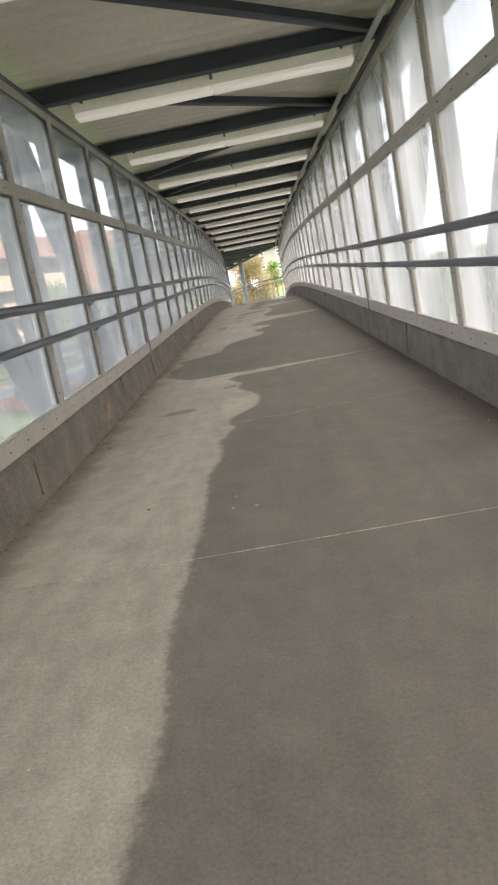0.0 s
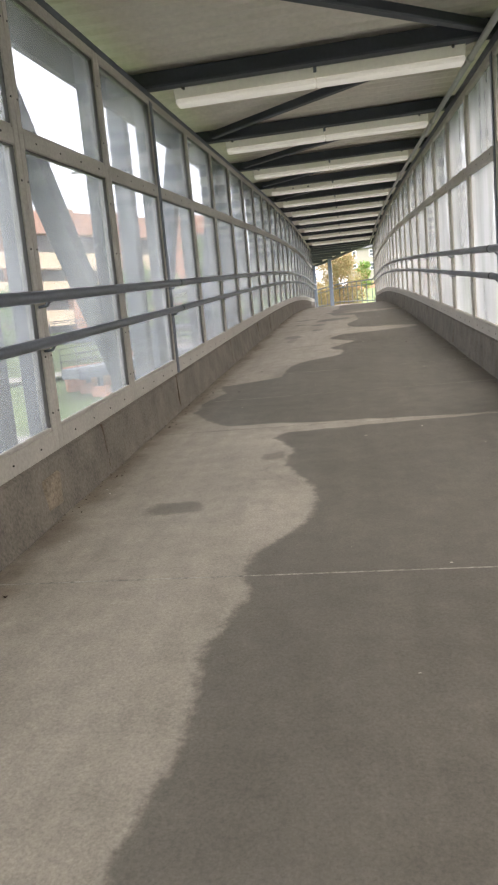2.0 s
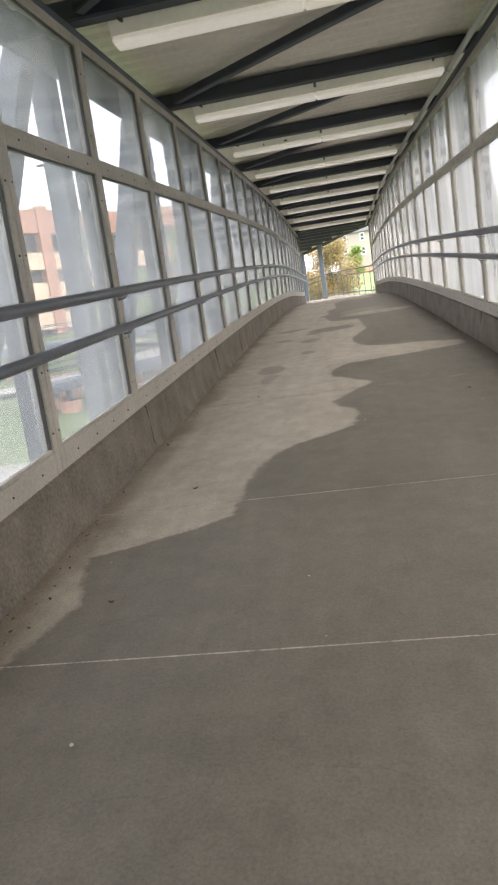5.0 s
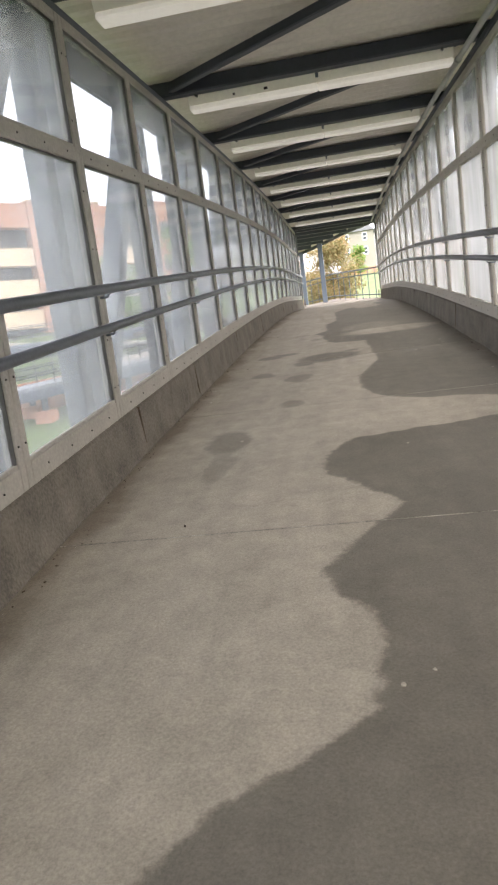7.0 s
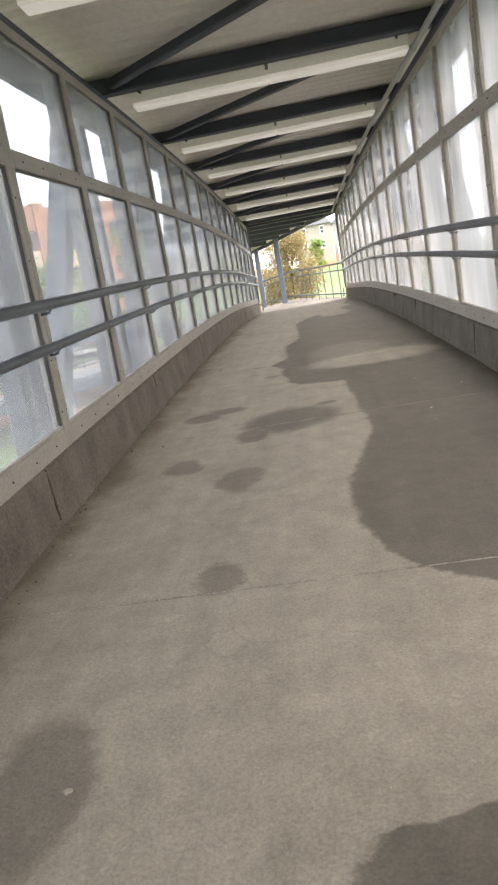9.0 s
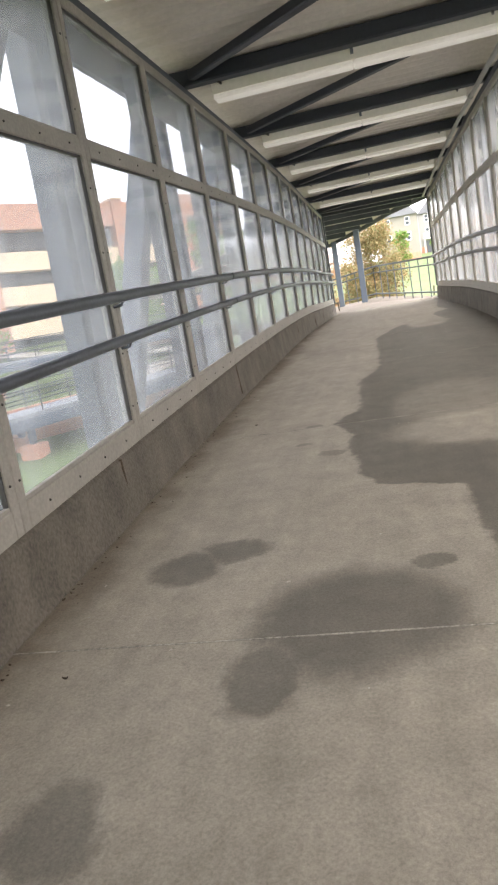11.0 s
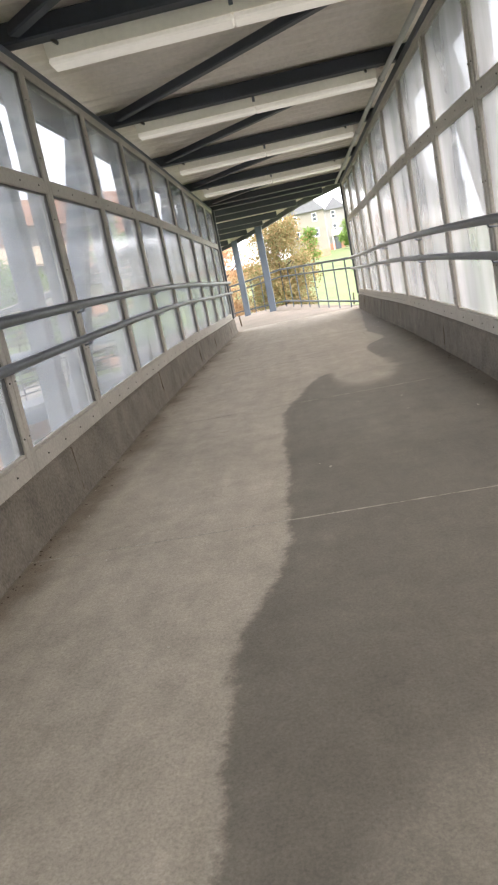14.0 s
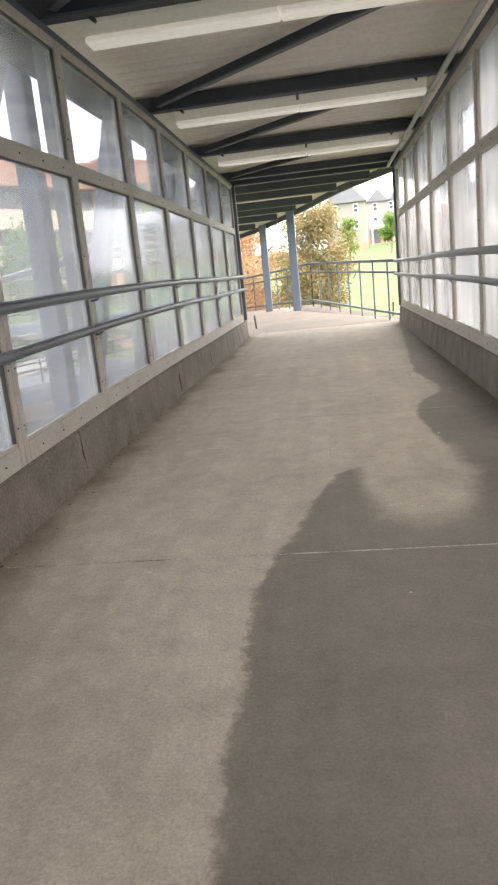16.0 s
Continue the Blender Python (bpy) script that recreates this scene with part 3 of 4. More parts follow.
# ---- end frame posts ----
for side in (-1, 1):
    bm = bmesh.new()
    x0, x1 = sorted((side * (HALF - 0.03), side * (HALF + 0.07)))
    box(bm, (x0, END - 0.08, deck(END) + CURB), (x1, END + 0.02, deck(END) + 2.598), 0.01)
    solid("end_post", bm, DARK, "dark steel post closing the window wall", "post", "end posts")
bm = bmesh.new()
box(bm, (-HALF - 0.3, END - 0.06, deck(END) + 2.6), (HALF + 0.3, END + 0.06, deck(END) + 2.77), 0.01)
solid("end_beam", bm, STEEL, "dark steel beam over the bridge end", "beam")

# ---- trusses outside the walls ----
for side in (-1, 1):
    root = thing("truss", "pale blue-grey painted steel truss beside the walkway", "truss", (side * TRUSS_X, 0, 0), "bridge trusses")
    early = [-4.0, -1.45, 1.06, 3.57, 6.08]
    late = [8.98 + 2.51 * k for k in range(11)]
    low, high = -0.5, 3.1
    for y in early + late:
        bm = bmesh.new()
        box(bm, (-0.075, y - 0.085, deck(y) + low), (0.075, y + 0.085, deck(y) + high), 0.012)
        part("vertical", bm, TRUSS, root)
        bm = bmesh.new()
        box(bm, (-0.012, y - 0.2, deck(y) + high - 0.42), (0.012, y + 0.2, deck(y) + high - 0.05), 0.004)
        part("gusset_plate", bm, TRUSS, root)
    # the diagonals lean towards the joint between the two spans
    pairs = [(b_, a_) for a_, b_ in zip(early, early[1:] + late[:1])] + list(zip(late, late[1:]))
    for foot, head in pairs:
        lean = 0.1 if head > foot else -0.1
        bm = bmesh.new()
        beam(bm, (0, foot + lean, deck(foot) + low + 0.1), (0, head - lean, deck(head) + high - 0.12), 0.15, 0.17, up=(1, 0, 0), bevel=0.012)
        part("diagonal", bm, TRUSS, root)
    for h in (low, high):
        for ys in (early, late):
            bm = bmesh.new()
            for a, b in zip(ys, ys[1:]):
                beam(bm, (0, a - 0.01, deck(a) + h), (0, b + 0.01, deck(b) + h), 0.22, 0.24, up=(0, 0, 1))
            part("chord", bm, TRUSS, root)

# ---- landing beyond the bridge: floor, rails, columns, roof ----
bm = bmesh.new()
LAND = [(-HALF - 0.1, END + 0.6), (HALF + 0.25, END + 0.6), (-0.25, 40.4), (-1.7, 43.4), (-5.2, 47.8), (-10, 50.5), (-12, 47.5), (-7.5, 44.5), (-4.6, 40.5)]


def eaves_z(y):
    return deck(min(y, 41.0)) - max(0.0, y - 41.0) * 0.03


def land_z(y):
    return eaves_z(y) + 0.16 * min(max((y - END - 0.6) / 5.5, 0.0), 1.0)


lo = [bm.verts.new((x, y, land_z(y) - 0.2)) for x, y in LAND]
hi = [bm.verts.new((x, y, land_z(y) - 0.004)) for x, y in LAND]
bm.faces.new(hi)
bm.faces.new(lo[::-1])
for k in range(len(LAND)):
    j = (k + 1) % len(LAND)
    bm.faces.new((lo[k], lo[j], hi[j], hi[k]))
solid("landing", bm, LANDM, "pinkish brown concrete landing beyond the bridge", "landing", kind="structure")


def guard(pts, label):
    root = thing("guard_rail", label, "railing", (0, 0, 0), "landing railings")
    for (ax, ay), (bx, by) in zip(pts, pts[1:]):
        L = math.hypot(bx - ax, by - ay)
        za, zb = land_z(ay), land_z(by)
        for h, w in ((1.07, 0.055), (0.86, 0.04), (0.12, 0.045)):
            bm = bmesh.new()
            beam(bm, (ax, ay, za + h), (bx, by, zb + h), w, w, bevel=0.008)
            part("rail", bm, STEEL2, root)
        n = max(2, round(L / 0.78))
        for i in range(n + 1):
            f = i / n
            x, y, z = ax + (bx - ax) * f, ay + (by - ay) * f, za + (zb - za) * f
            bm = bmesh.new()
            box(bm, (x - 0.015, y - 0.015, z - 0.05), (x + 0.015, y + 0.015, z + 1.05), 0.004)
            part("baluster", bm, STEEL2, root)
    return root


guard([(HALF + 0.1, END + 0.15), (-0.30, 40.2), (-1.75, 43.1), (-5.2, 47.6), (-9.8, 50.2)], "blue-grey steel railing bending round the landing")
guard([(-HALF - 0.1, END + 0.15), (-4.5, 40.7), (-7.5, 44.8)], "blue-grey steel railing on the inner side of the bend")
for x, y in ((-0.72, 39.9), (-1.7, 42.6)):
    bm = bmesh.new()
    box(bm, (x - 0.1, y - 0.1, land_z(y) - 0.1), (x + 0.1, y + 0.1, eaves_z(y) + 2.6), 0.012)
    solid("roof_column", bm, TRUSS, "blue-grey square steel column carrying the landing roof", "column", "landing columns")
ROOFLINE = [((-HALF - 0.5, END + 0.5), (HALF + 0.35, END + 0.5)), ((-3.0, 37.2), (0.55, 37.2)), ((-5.0, 40.2), (-0.35, 40.2)), ((-7.0, 43.0), (-1.9, 43.4)), ((-9.0, 45.5), (-5.0, 48.0)), ((-13, 48), (-10, 51))]
bm = bmesh.new()
lo, hi = [], []
for i, ((ax, ay), (bx, by)) in enumerate(ROOFLINE):
    z = eaves_z(ay) + (2.80, 2.76, 2.70, 2.64, 2.54, 2.34)[i]
    lo.append([bm.verts.new((ax, ay, z)), bm.verts.new((bx, by, z))])
    hi.append([bm.verts.new((ax, ay, z + 0.14)), bm.verts.new((bx, by, z + 0.14))])
for a, b, c, d in zip(lo, lo[1:], hi, hi[1:]):
    bm.faces.new((a[0], a[1], b[1], b[0]))
    bm.faces.new((c[0], d[0], d[1], c[1]))
    bm.faces.new((a[1], c[1], d[1], b[1]))
    bm.faces.new((a[0], b[0], d[0], c[0]))
solid("landing_roof", bm, DECKM, "pale metal roof bending over the landing", "roof", kind="structure")
for e in (0, 1):
    bm = bmesh.new()
    for k in range(5):
        P = [Vector((*ROOFLINE[j][e], eaves_z(ROOFLINE[j][0][1]) + (2.78, 2.74, 2.68, 2.62, 2.52, 2.32)[j])) for j in (k, k + 1)]
        beam(bm, P[0], P[1], 0.07, 0.22, bevel=0.01)
    solid("trim", bm, STEEL, "dark gutter along the landing roof edge", "trim", kind="structure")
for i in range(8):
    f = (i + 0.4) / 8 * 4
    k = int(f)
    g_ = f - k
    A = [Vector((*ROOFLINE[k][e], 0)).lerp(Vector((*ROOFLINE[k + 1][e], 0)), g_) for e in (0, 1)]
    z = eaves_z(A[0].y) + 2.66 - 0.05 * k
    bm = bmesh.new()
    beam(bm, (A[0].x, A[0].y, z), (A[1].x - 0.45, A[1].y, z), 0.12, 0.16)
    solid("roof_beam", bm, STEEL, "dark blue-grey steel beam under the landing roof", "beam", "roof beams")


# ---- ground ----
def ground_z(x, y):
    f = min(max(y - 8.0, 0.0), 135.0)
    h = -4.2 + 0.112 * f
    h += 0.03 * min(max(-x - 12.0, 0.0), 80.0)
    return h


bm = bmesh.new()
grid = {}
GX = [-3000, -600, -250] + [-160 + 8 * i for i in range(41)] + [250, 600, 3000]
GY = [-3000, -500, -150] + [-80 + 8 * i for i in range(36)] + [280, 600, 3000]
for i, x in enumerate(GX):
    for j, y in enumerate(GY):
        grid[i, j] = bm.verts.new((x, y, ground_z(x, y) + 0.15 * noise.noise((x * 0.05, y * 0.05, 0))))
for i in range(len(GX) - 1):
    for j in range(len(GY) - 1):
        f = bm.faces.new((grid[i, j], grid[i + 1, j], grid[i + 1, j + 1], grid[i, j + 1]))
        f.smooth = True
solid("ground", bm, GRASS, "green lawn rising away from the bridge", "ground", kind="structure")


def strip(name, pts, width, material, label, category, lift):
    bm = bmesh.new()
    rows = []
    P = [Vector(p) for p in pts]
    fine = []
    for a, b in zip(P, P[1:]):
        m = max(2, int((b - a).length / 4))
        fine += [a.lerp(b, i / m) for i in range(m)]
    fine.append(P[-1])
    for i, p in enumerate(fine):
        d = (fine[min(i + 1, len(fine) - 1)] - fine[max(i - 1, 0)]).normalized()
        s = Vector((-d.y, d.x)) * width / 2
        rows.append([bm.verts.new((q.x, q.y, ground_z(q.x, q.y) + lift)) for q in (p - s, p + s)])
    for a, b in zip(rows, rows[1:]):
        bm.faces.new((a[0], a[1], b[1], b[0]))
    return solid(name, bm, material, label, category, kind="structure")


strip("road", [(-140, 14), (-30, 20), (-3, 24), (40, 26), (140, 22)], 11, ROAD, "grey asphalt road passing under the bridge", "road", 0.32)
strip("pavement", [(-70, 37), (-22, 42.5), (-15, 47), (-13, 60), (-40, 75)], 2.2, PATH, "pale concrete footpath across the lawn", "footpath", 0.35)


# ---- trees and shrubs ----
def plant(name, label, category, at, height, width, leaves, leaf, count, trunk=True, seed=1, clumps=14):
    rnd = random.Random(seed)
    x, y = at
    z = ground_z(x, y) - 0.1
    root = thing(name, label, category, (x, y, z), "")
    bm = bmesh.new()
    limbs = []
    top = height * 0.62
    tube(bm, [(0, 0, 0), (0.03 * width, 0, top * 0.4), (0, 0.02 * width, top)], 0.03 * height ** 0.8 * 0.5, 7)
    for k in range(9):
        a = rnd.uniform(0, 6.28)
        h0 = top * rnd.uniform(0.25, 0.95)
        e = Vector((math.cos(a) * width * 0.34, math.sin(a) * width * 0.34, h0 + height * rnd.uniform(0.08, 0.28)))
        tube(bm, [(0, 0, h0), e * 0.5 + Vector((0, 0, h0 * 0.5 + 0.1)), e], 0.012 * height ** 0.8 * 0.5, 5)
    part("trunk", bm, BARK, root)
    centres = []
    for k in range(clumps):
        a, r = rnd.uniform(0, 6.28), width * 0.5 * rnd.uniform(0.05, 0.78)
        f = rnd.uniform(0.0 if not trunk else 0.3, 1.0)
        taper = math.sqrt(max(0.05, 1 - ((f - 0.45) / 0.62) ** 2))
        centres.append((Vector((math.cos(a) * r * taper, math.sin(a) * r * taper, height * (0.12 + 0.8 * f))), width * rnd.uniform(0.12, 0.22)))
    verts, faces = [], []
    for k in range(count):
        c, r = centres[rnd.randrange(clumps)]
        d = Vector((rnd.gauss(0, 1), rnd.gauss(0, 1), rnd.gauss(0, 0.8)))
        p = c + d.normalized() * r * rnd.uniform(0.35, 1.08)
        s = leaf * rnd.uniform(0.6, 1.3)
        u = Vector((rnd.gauss(0, 1), rnd.gauss(0, 1), rnd.gauss(0, 1))).normalized()
        v = u.cross(Vector((rnd.gauss(0, 1), rnd.gauss(0, 1), rnd.gauss(0, 1)))).normalized()
        b = len(verts)
        verts += [p - u * s, p + v * s * 0.5, p + u * s, p - v * s * 0.5]
        faces.append((b, b + 1, b + 2, b + 3))
    me = bpy.data.meshes.new("crown")
    me.from_pydata(verts, [], faces)
    me.materials.append(leaves)
    tagged(part("crown", me, leaves, root), kind="stuff")
    return root


plant("shrub", "large shrub with rusty yellow and olive leaves", "shrub", (-0.7, 62), 6.4, 5.2, AUTUMN, 0.075, 32000, False, 3, 46)
plant("shrub", "broad shrub with orange leaves behind the landing", "shrub", (-4.7, 63), 5.8, 5.8, RUST, 0.075, 24000, False, 4, 40)
plant("tree", "young bright green tree on the lawn", "tree", (2.6, 100), 5.2, 3.0, GREEN, 0.12, 4000, True, 6, 18)
plant("tree", "small green tree by the houses", "tree", (8.2, 112), 5.0, 3.4, GREEN, 0.14, 4000, True, 7, 18)
for i, (x, y, h, w) in enumerate(((-14, 58, 6, 5), (-20, 66, 7, 6), (-30, 60, 6, 6), (-12, 72, 8, 6), (-38, 56, 5, 5), (-25, 48, 4, 4), (-17, 84, 10, 7), (-46, 50, 5, 6))):
    plant("tree", "green leafy tree on the slope below the garage", "tree", (x, y), h, w, GREEN, 0.2, 3500, True, 20 + i, 18)


# ---- parking garage ----
def garage():
    root = thing("parking_garage", "orange brick parking garage with tan bands and dark open decks", "building", (-60, 50, 0))
    a, b = Vector((0, 0, 0)), Vector((41, 50.6, 0))
    L = (b - a).length
    turn = Matrix.Rotation(math.atan2(42, 34), 4, 'Z')

    def blk(name, lo, hi, material):
        bm = bmesh.new()
        box(bm, lo, hi, 0.03, turn)
        return part(name, bm, material, root)

    base = 3.0
    # solid dark block stands in for the shade inside the open decks
    blk("shade_block", (0.5, 1.5, base), (L - 0.5, 22, 18.6), GARAGE_SHADE)
    for z0, z1, m, nm in ((5.5, 7.4, TAN, "band"), (8.9, 10.8, TAN, "band"), (12.3, 14.2, TAN, "band"), (16.4, 19.0, BRICK, "parapet"), (base, 4.2, BRICK, "plinth")):
        blk(nm, (0, 0, z0), (L, 1.4, z1), m)
    bay = 7.75
    for i in range(9):
        x = min(-3.2 + bay * i if i else 0.0, L)
        wide = 1.0 if i == 4 else 0.7
        blk("pier", (x - wide, -0.25, base), (x + wide, 1.2, 19.2 if i != 4 else 20.6), BRICK)
        blk("coping", (x - wide - 0.1, -0.35, 19.2 if i != 4 else 20.6), (x + wide + 0.1, 1.3, 19.4 if i != 4 else 20.8), TAN)
    for i in range(8):
        for z in (7.4, 10.8, 14.2):
            blk("guard_bar", (-3.2 + bay * i + 0.8 if i else 0.8, 0.3, z + 0.5), (min(-3.2 + bay * (i + 1), L) - 0.8, 0.36, z + 0.58), RAILM)
        for z in (7.1, 10.5, 13.9):
            blk("deck_slab", (-3.2 + bay * i + 0.75 if i else 0.75, 1.41, z), (min(-3.2 + bay * (i + 1), L) - 0.75, 1.49, z + 0.25), CONC)
    blk("stair_tower", (L - 7, -1.2, base), (L, 4, 19.5), BRICK)
    for z in (7, 11, 15):
        for x in (L - 5.6, L - 3.0):
            blk("window", (x, -1.3, z), (x + 1.5, -1.15, z + 2.0), GLASSD)
    return root


garage()


def lamp_post(x, y, h):
    z = ground_z(x, y)
    root = thing("street_lamp", "tall grey lamp post with two flat heads", "street lamp", (x, y, z), "lamp posts")
    bm = bmesh.new()
    tube(bm, [(0, 0, 0), (0, 0, h)], 0.09, 8)
    part("pole", bm, STEEL, root)
    for s in (-1, 1):
        bm = bmesh.new()
        box(bm, (s * 0.15 if s > 0 else -1.3, -0.18, h - 0.05), (1.3 if s > 0 else -0.15, 0.18, h + 0.1), 0.03)
        part("lamp_head", bm, STEEL, root)


lamp_post(-21, 60, 15)
lamp_post(-33, 62, 16)


# ---- lower footbridge ramp seen through the panes ----
def low_ramp(pts, label):
    root = thing("lower_ramp", label, "ramp", (0, 0, 0), "lower ramps")
    for (ax, ay, az), (bx, by, bz) in zip(pts, pts[1:]):
        bm = bmesh.new()
        beam(bm, (ax, ay, az), (bx, by, bz), 2.6, 0.55, bevel=0.03)
        part("deck", bm, CONC, root)
        d = Vector((bx - ax, by - ay, bz - az))
        s = Vector((-d.y, d.x, 0)).normalized() * 1.25
        for e in (-1, 1):
            for h in (0.7, 1.05, 1.4):
                bm = bmesh.new()
                tube(bm, [Vector((ax, ay, az + h)) + s * e, Vector((bx, by, bz + h)) + s * e], 0.03, 6)
                part("rail", bm, STEEL, root)
            n = int(d.length / 1.6)
            for i in range(n + 1):
                p = Vector((ax, ay, az)) + d * (i / n) + s * e
                bm = bmesh.new()
                tube(bm, [p, p + Vector((0, 0, 1.42))], 0.03, 6)
                part("rail_post", bm, STEEL, root)
        bm = bmesh.new()
        for e in (-1, 1):
            beam(bm, Vector((ax, ay, az - 0.1)) + s * e * 1.06, Vector((bx, by, bz - 0.1)) + s * e * 1.06, 0.08, 0.42, bevel=0.01)
        part("edge_beam", bm, TRUSS, root, "blue-grey steel edge beam")
        for f in (0.12, 0.5, 0.88):
            for e in (-0.7, 0.7):
                p = Vector((ax, ay, az)) + d * f + s * e
                g = ground_z(p.x, p.y)
                if p.z - g < 0.9:
                    continue
                bm = bmesh.new()
                box(bm, (p.x - 0.4, p.y - 0.4, g - 0.3), (p.x + 0.4, p.y + 0.4, g + 0.55), 0.03)
                part("pedestal", bm, BRICK, root, "orange brick pedestal")
                bm = bmesh.new()
                tube(bm, [(p.x, p.y, g + 0.55), (p.x, p.y, p.z - 0.27)], 0.15, 12)
                part("pillar", bm, TRUSS, root, "blue-grey round steel pillar")


low_ramp([(-15.0, 37.5, 0.5), (-7.0, 45, 1.4)], "pale concrete ramp with steel railings below the bridge")
low_ramp([(-25, 50, 2.7), (-9.5, 60, 3.2)], "upper concrete ramp with steel railings across the slope")
bm = bmesh.new()
beam(bm, (-16.2, 39.5, ground_z(-16, 39.5) + 0.6), (-9.8, 44.5, ground_z(-9.8, 44.5) + 0.6), 0.4, 1.7, bevel=0.03)
solid("retaining_wall", bm, BRICK, "low orange brick retaining wall below the ramp", "wall", kind="structure")


# ---- houses on the hill ----
def house(x, y, w, d, h, material, gables, label):
    z = ground_z(x, y) - 0.3
    root = thing("house", label, "house", (x, y, z), "hill houses")
    bm = bmesh.new()
    box(bm, (0, 0, 0), (w, d, h), 0.02)
    part("wall", bm, material, root)
    bm = bmesh.new()
    box(bm, (-0.03, -0.06, 0), (w + 0.03, -0.004, 1.3), 0.01)
    part("brick_base", bm, BRICK, root, "red brick base course")
    step = w / gables
    for k in range(gables):
        bm = bmesh.new()
        x0, x1 = step * k - 0.2, step * (k + 1) + 0.2
        xm, top = (x0 + x1) / 2, h + step * 0.55
        f = [bm.verts.new(p) for p in ((x0, -0.4, h - 0.05), (x1, -0.4, h - 0.05), (xm, -0.4, top))]
        b = [bm.verts.new(p) for p in ((x0, d, h - 0.05), (x1, d, h - 0.05), (xm, d, top))]
        bm.faces.new(f)
        bm.faces.new(b[::-1])
        for i in range(3):
            j = (i + 1) % 3
            bm.faces.new((f[i], b[i], b[j], f[j]))
        part("roof", bm, ROOFM, root)
    n = max(2, round(w / 2.6))
    if gables > 1:
        for k in range(gables):
            bm = bmesh.new()
            a, b = step * k + 0.5, step * (k + 1) - 0.6
            box(bm, (a, -1.4, 2.5), (b, -0.07, 2.65), 0.01)
            box(bm, (a, -1.4, 3.4), (b, -1.32, 3.48))
            for q in range(7):
                xx = a + (b - a - 0.06) * q / 6
                box(bm, (xx, -1.38, 2.651), (xx + 0.06, -1.34, 3.399))
            for xx in (a, b - 0.15):
                box(bm, (xx, -1.39, 0.0), (xx + 0.15, -1.24, 2.499))
            part("balcony", bm, WHITE, root, "white balcony on posts over the door")
            bm = bmesh.new()
            box(bm, (a + 0.4, -0.09, 0.25), (a + 1.4, -0.061, 2.3))
            part("door", bm, GLASSD, root)
    for zz in (h * 0.46, h * 0.78):
        for k in range(n):
            xx = w * (k + 0.5) / n
            win = bmesh.new()
            for lo_, hi_ in (((xx - 0.38, -0.1, zz), (xx - 0.29, 0.02, zz + 1.3)), ((xx + 0.29, -0.1, zz), (xx + 0.38, 0.02, zz + 1.3)), ((xx - 0.289, -0.1, zz), (xx + 0.289, 0.02, zz + 0.1)),
                             ((xx - 0.289, -0.1, zz + 1.2), (xx + 0.289, 0.02, zz + 1.3)), ((xx - 0.289, -0.09, zz + 0.6), (xx + 0.289, 0.02, zz + 0.68))):
                box(win, lo_, hi_)
            fr = part("window", win, WHITE, root)
            bm = bmesh.new()
            box(bm, (xx - 0.29, -0.05, zz + 0.1), (xx + 0.29, 0.0, zz + 1.2))
            part("pane", bm, GLASSD, fr)
    return root


house(0.2, 128, 6.0, 9, 7.2, SIDING, 1, "beige townhouse with dark roof and white windows")
house(7.2, 142, 10.5, 9, 7.0, SIDING2, 3, "row of pale grey gabled townhouses with porches")
house(20, 146, 12, 9, 7.0, SIDING, 3, "row of beige gabled townhouses on the hill")


# ---- litter on the deck ----
rnd = random.Random(11)
bm = bmesh.new()
for k in range(170):
    x, y = rnd.uniform(-1.28, 1.28), rnd.uniform(0.5, 31)
    if rnd.random() < 0.4:
        x = math.copysign(rnd.uniform(1.1, 1.31), x)
    r = rnd.uniform(0.002, 0.007)
    m = Matrix.Translation((x, y, deck(y) + r * 0.25)) @ Euler((rnd.uniform(-0.3, 0.3), rnd.uniform(-0.3, 0.3), rnd.uniform(0, 6.3))).to_matrix().to_4x4() @ Matrix.Diagonal((rnd.uniform(0.6, 2.2), 1, 0.35, 1))
    bmesh.ops.create_icosphere(bm, subdivisions=1, radius=r, matrix=m)
solid("grit", bm, mat("pale_grit", (0.5, 0.46, 0.4), 0.9, vary=0.5, scale=4), "scattered pale grit and paper scraps on the deck", "litter", kind="stuff")

bm = bmesh.new()
for k in range(900):
    side = -1 if rnd.random() < 0.6 else 1
    y = rnd.uniform(0.5, 31)
    x = side * (1.335 - abs(rnd.gauss(0, 0.05)))
    r = rnd.uniform(0.002, 0.006) * (1.5 if rnd.random() < 0.06 else 1)
    m = Matrix.Translation((x, y, deck(y) + r * 0.3)) @ Euler((rnd.uniform(-0.4, 0.4), rnd.uniform(-0.4, 0.4), rnd.uniform(0, 6.3))).to_matrix().to_4x4() @ Matrix.Diagonal((rnd.uniform(0.7, 2.0), 1, 0.5, 1))
    bmesh.ops.create_icosphere(bm, subdivisions=1, radius=r, matrix=m)
solid("dirt_crumbs", bm, DIRT, "brown dirt and crumbled concrete along the foot of the curbs", "dirt", kind="stuff")

# ---- mortar patch in the curb ----
bm = bmesh.new()
box(bm, (-HALF + 0.005, 5.50, deck(5.6) + 0.05), (-HALF + 0.034, 5.68, deck(5.6) + 0.22), 0.012)
for v in bm.verts:
    v.co += Vector((0.004, 0.018, 0.018)) * noise.noise(v.co * 9)
    v.co.z += (v.co.y - 5.6) * 0.08
solid("mortar_patch", bm, mat("tan_mortar", (0.23, 0.19, 0.14), 0.95, vary=0.6, scale=9, fine=70, bump=0.6, dist=0.006), "rough tan mortar patch set in the curb", "patch")

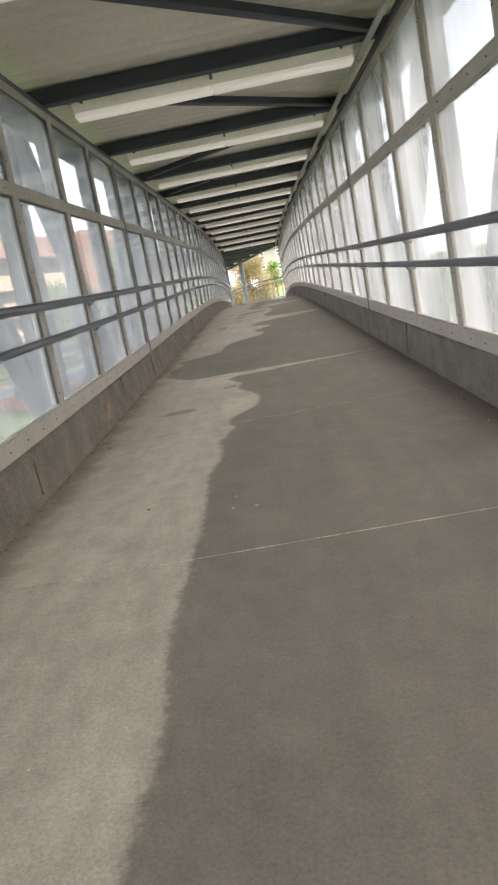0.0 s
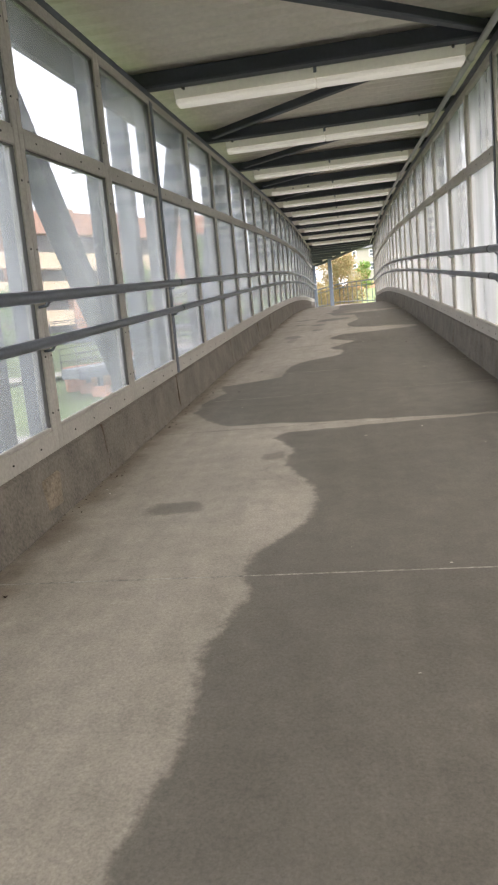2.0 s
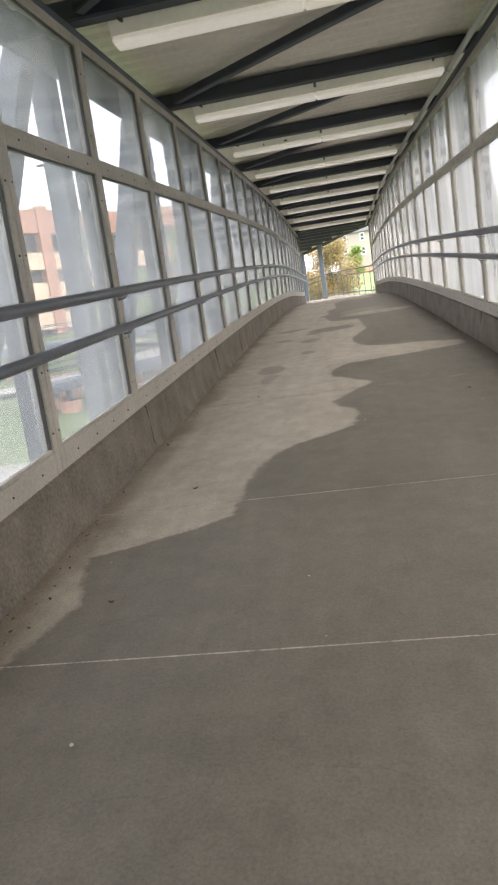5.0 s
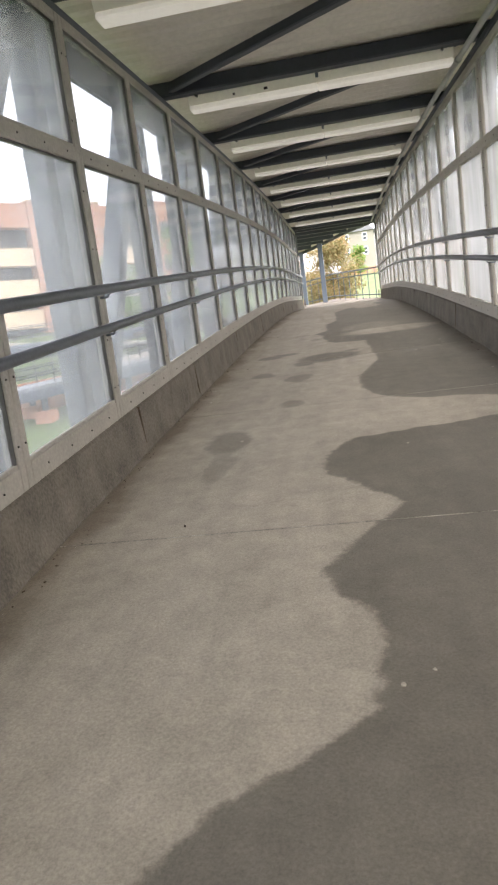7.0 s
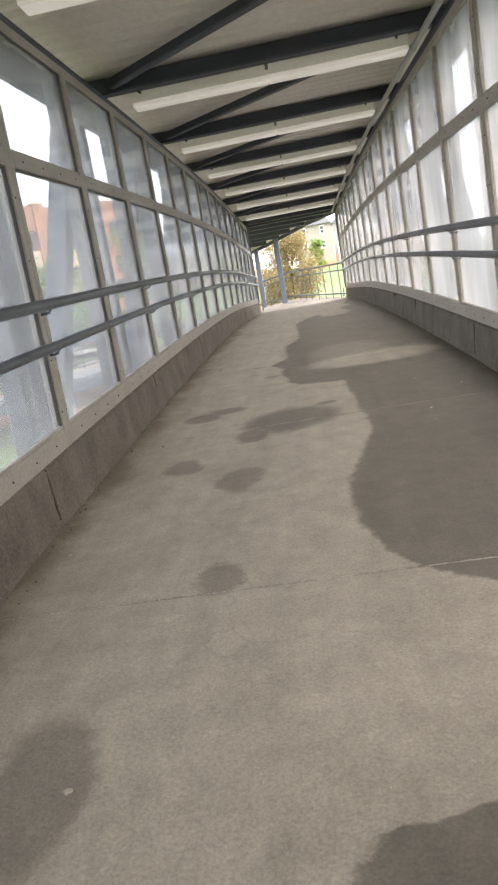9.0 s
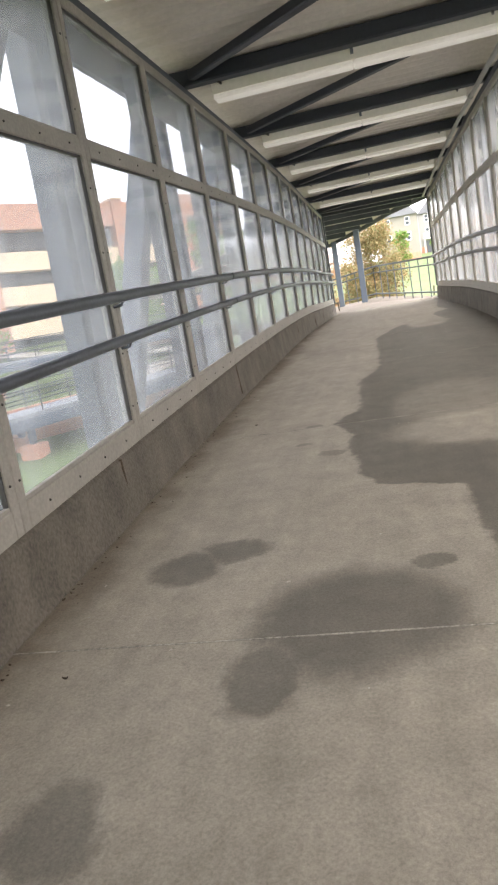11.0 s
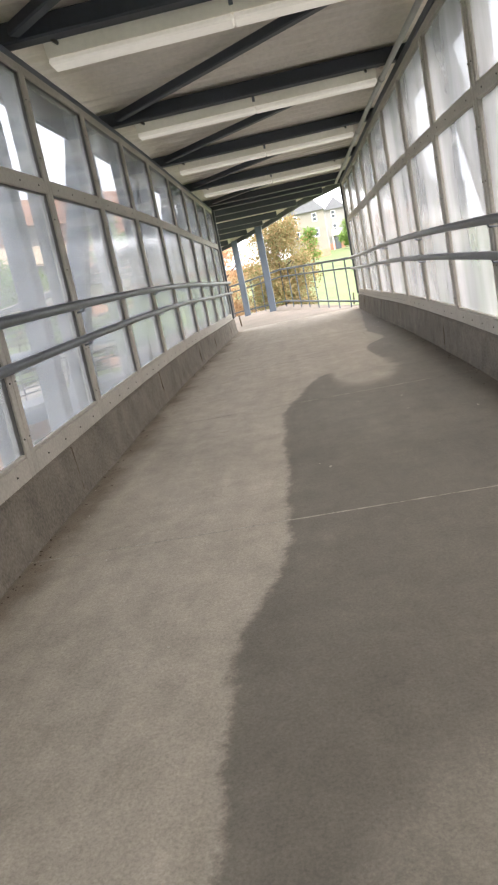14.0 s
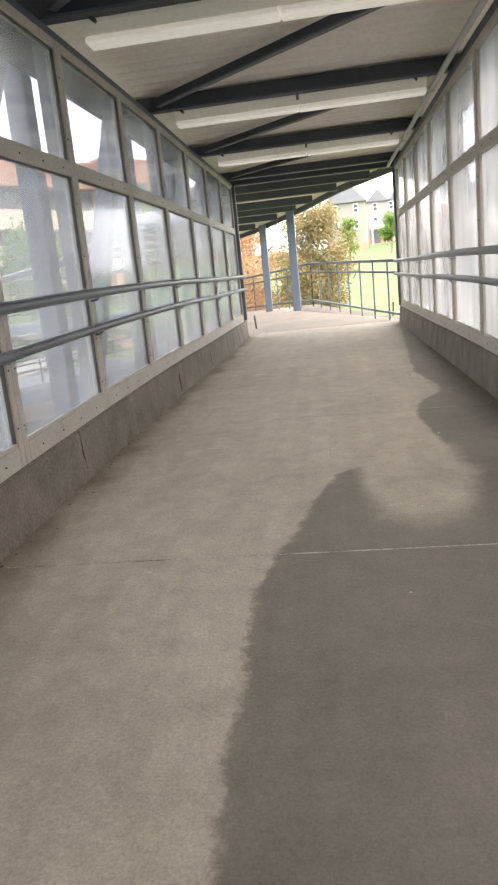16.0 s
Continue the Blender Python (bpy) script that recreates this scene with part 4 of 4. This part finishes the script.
# ---- flattened gum spots and dead leaves on the deck ----
rnd = random.Random(29)
GUM = mat("pale_trodden_gum", (0.42, 0.38, 0.32), 0.8, vary=0.25, scale=20)
LEAF = mat("dry_brown_leaf", (0.085, 0.06, 0.045), 0.9, vary=0.4, scale=15)
spots = [(-0.76, 3.36), (-0.22, 3.03), (-1.07, 3.72), (-0.21, 3.19), (-0.11, 3.01)] + [(rnd.uniform(-1.1, 1.2), rnd.uniform(1.2, 30)) for _ in range(12)]
for x, y in spots:
    r = rnd.uniform(0.006, 0.013)
    bm = bmesh.new()
    ring = [(r * rnd.uniform(0.75, 1.2), 2 * math.pi * k / 11) for k in range(11)]
    slope = (deck(y + 0.1) - deck(y - 0.1)) / 0.2
    low = [bm.verts.new((a * math.cos(w), a * math.sin(w), a * math.sin(w) * slope - 0.0006)) for a, w in ring]
    high = [bm.verts.new((0.8 * a * math.cos(w), 0.8 * a * math.sin(w), 0.8 * a * math.sin(w) * slope + 0.0016)) for a, w in ring]
    for k in range(11):
        bm.faces.new((low[k], low[(k + 1) % 11], high[(k + 1) % 11], high[k]))
    bm.faces.new(high)
    bm.faces.new(low[::-1])
    ob = solid("gum_spot", bm, GUM, "pale flattened gum spot trodden into the deck", "gum", "gum spots")
    ob.location = (x, y, deck(y))
for x, y in [(-0.65, 3.2), (-1.18, 4.75), (-1.2, 8.9)] + [(rnd.choice((-1, 1)) * rnd.uniform(0.75, 1.3), rnd.uniform(1, 29)) for _ in range(14)]:
    bm = bmesh.new()
    n = 7
    L, w = rnd.uniform(0.012, 0.026), rnd.uniform(0.004, 0.008)
    lo, hi = [], []
    for k in range(n):
        u = k / (n - 1)
        half = w * math.sin(math.pi * (0.06 + 0.9 * u))
        z = 0.006 * (2 * u - 1) ** 2 + 0.002
        lo.append([bm.verts.new((e * half, L * (u - 0.5), z + 0.004 * abs(e))) for e in (-1, 0, 1)])
        hi.append([bm.verts.new((e * half, L * (u - 0.5), z + 0.004 * abs(e) + 0.0008)) for e in (-1, 0, 1)])
    for a, b in ((lo, -1), (hi, 1)):
        for p, q in zip(a, a[1:]):
            for k in (0, 1):
                bm.faces.new((p[k], p[k + 1], q[k + 1], q[k]))
    bmesh.ops.rotate(bm, verts=bm.verts, cent=(0, 0, 0), matrix=Euler((0, 0, rnd.uniform(0, 6.3))).to_matrix())
    ob = solid("dead_leaf", bm, LEAF, "small curled brown dead leaf lying on the deck", "leaf", "dead leaves")
    ob.location = (x, y, deck(y) + 0.001)
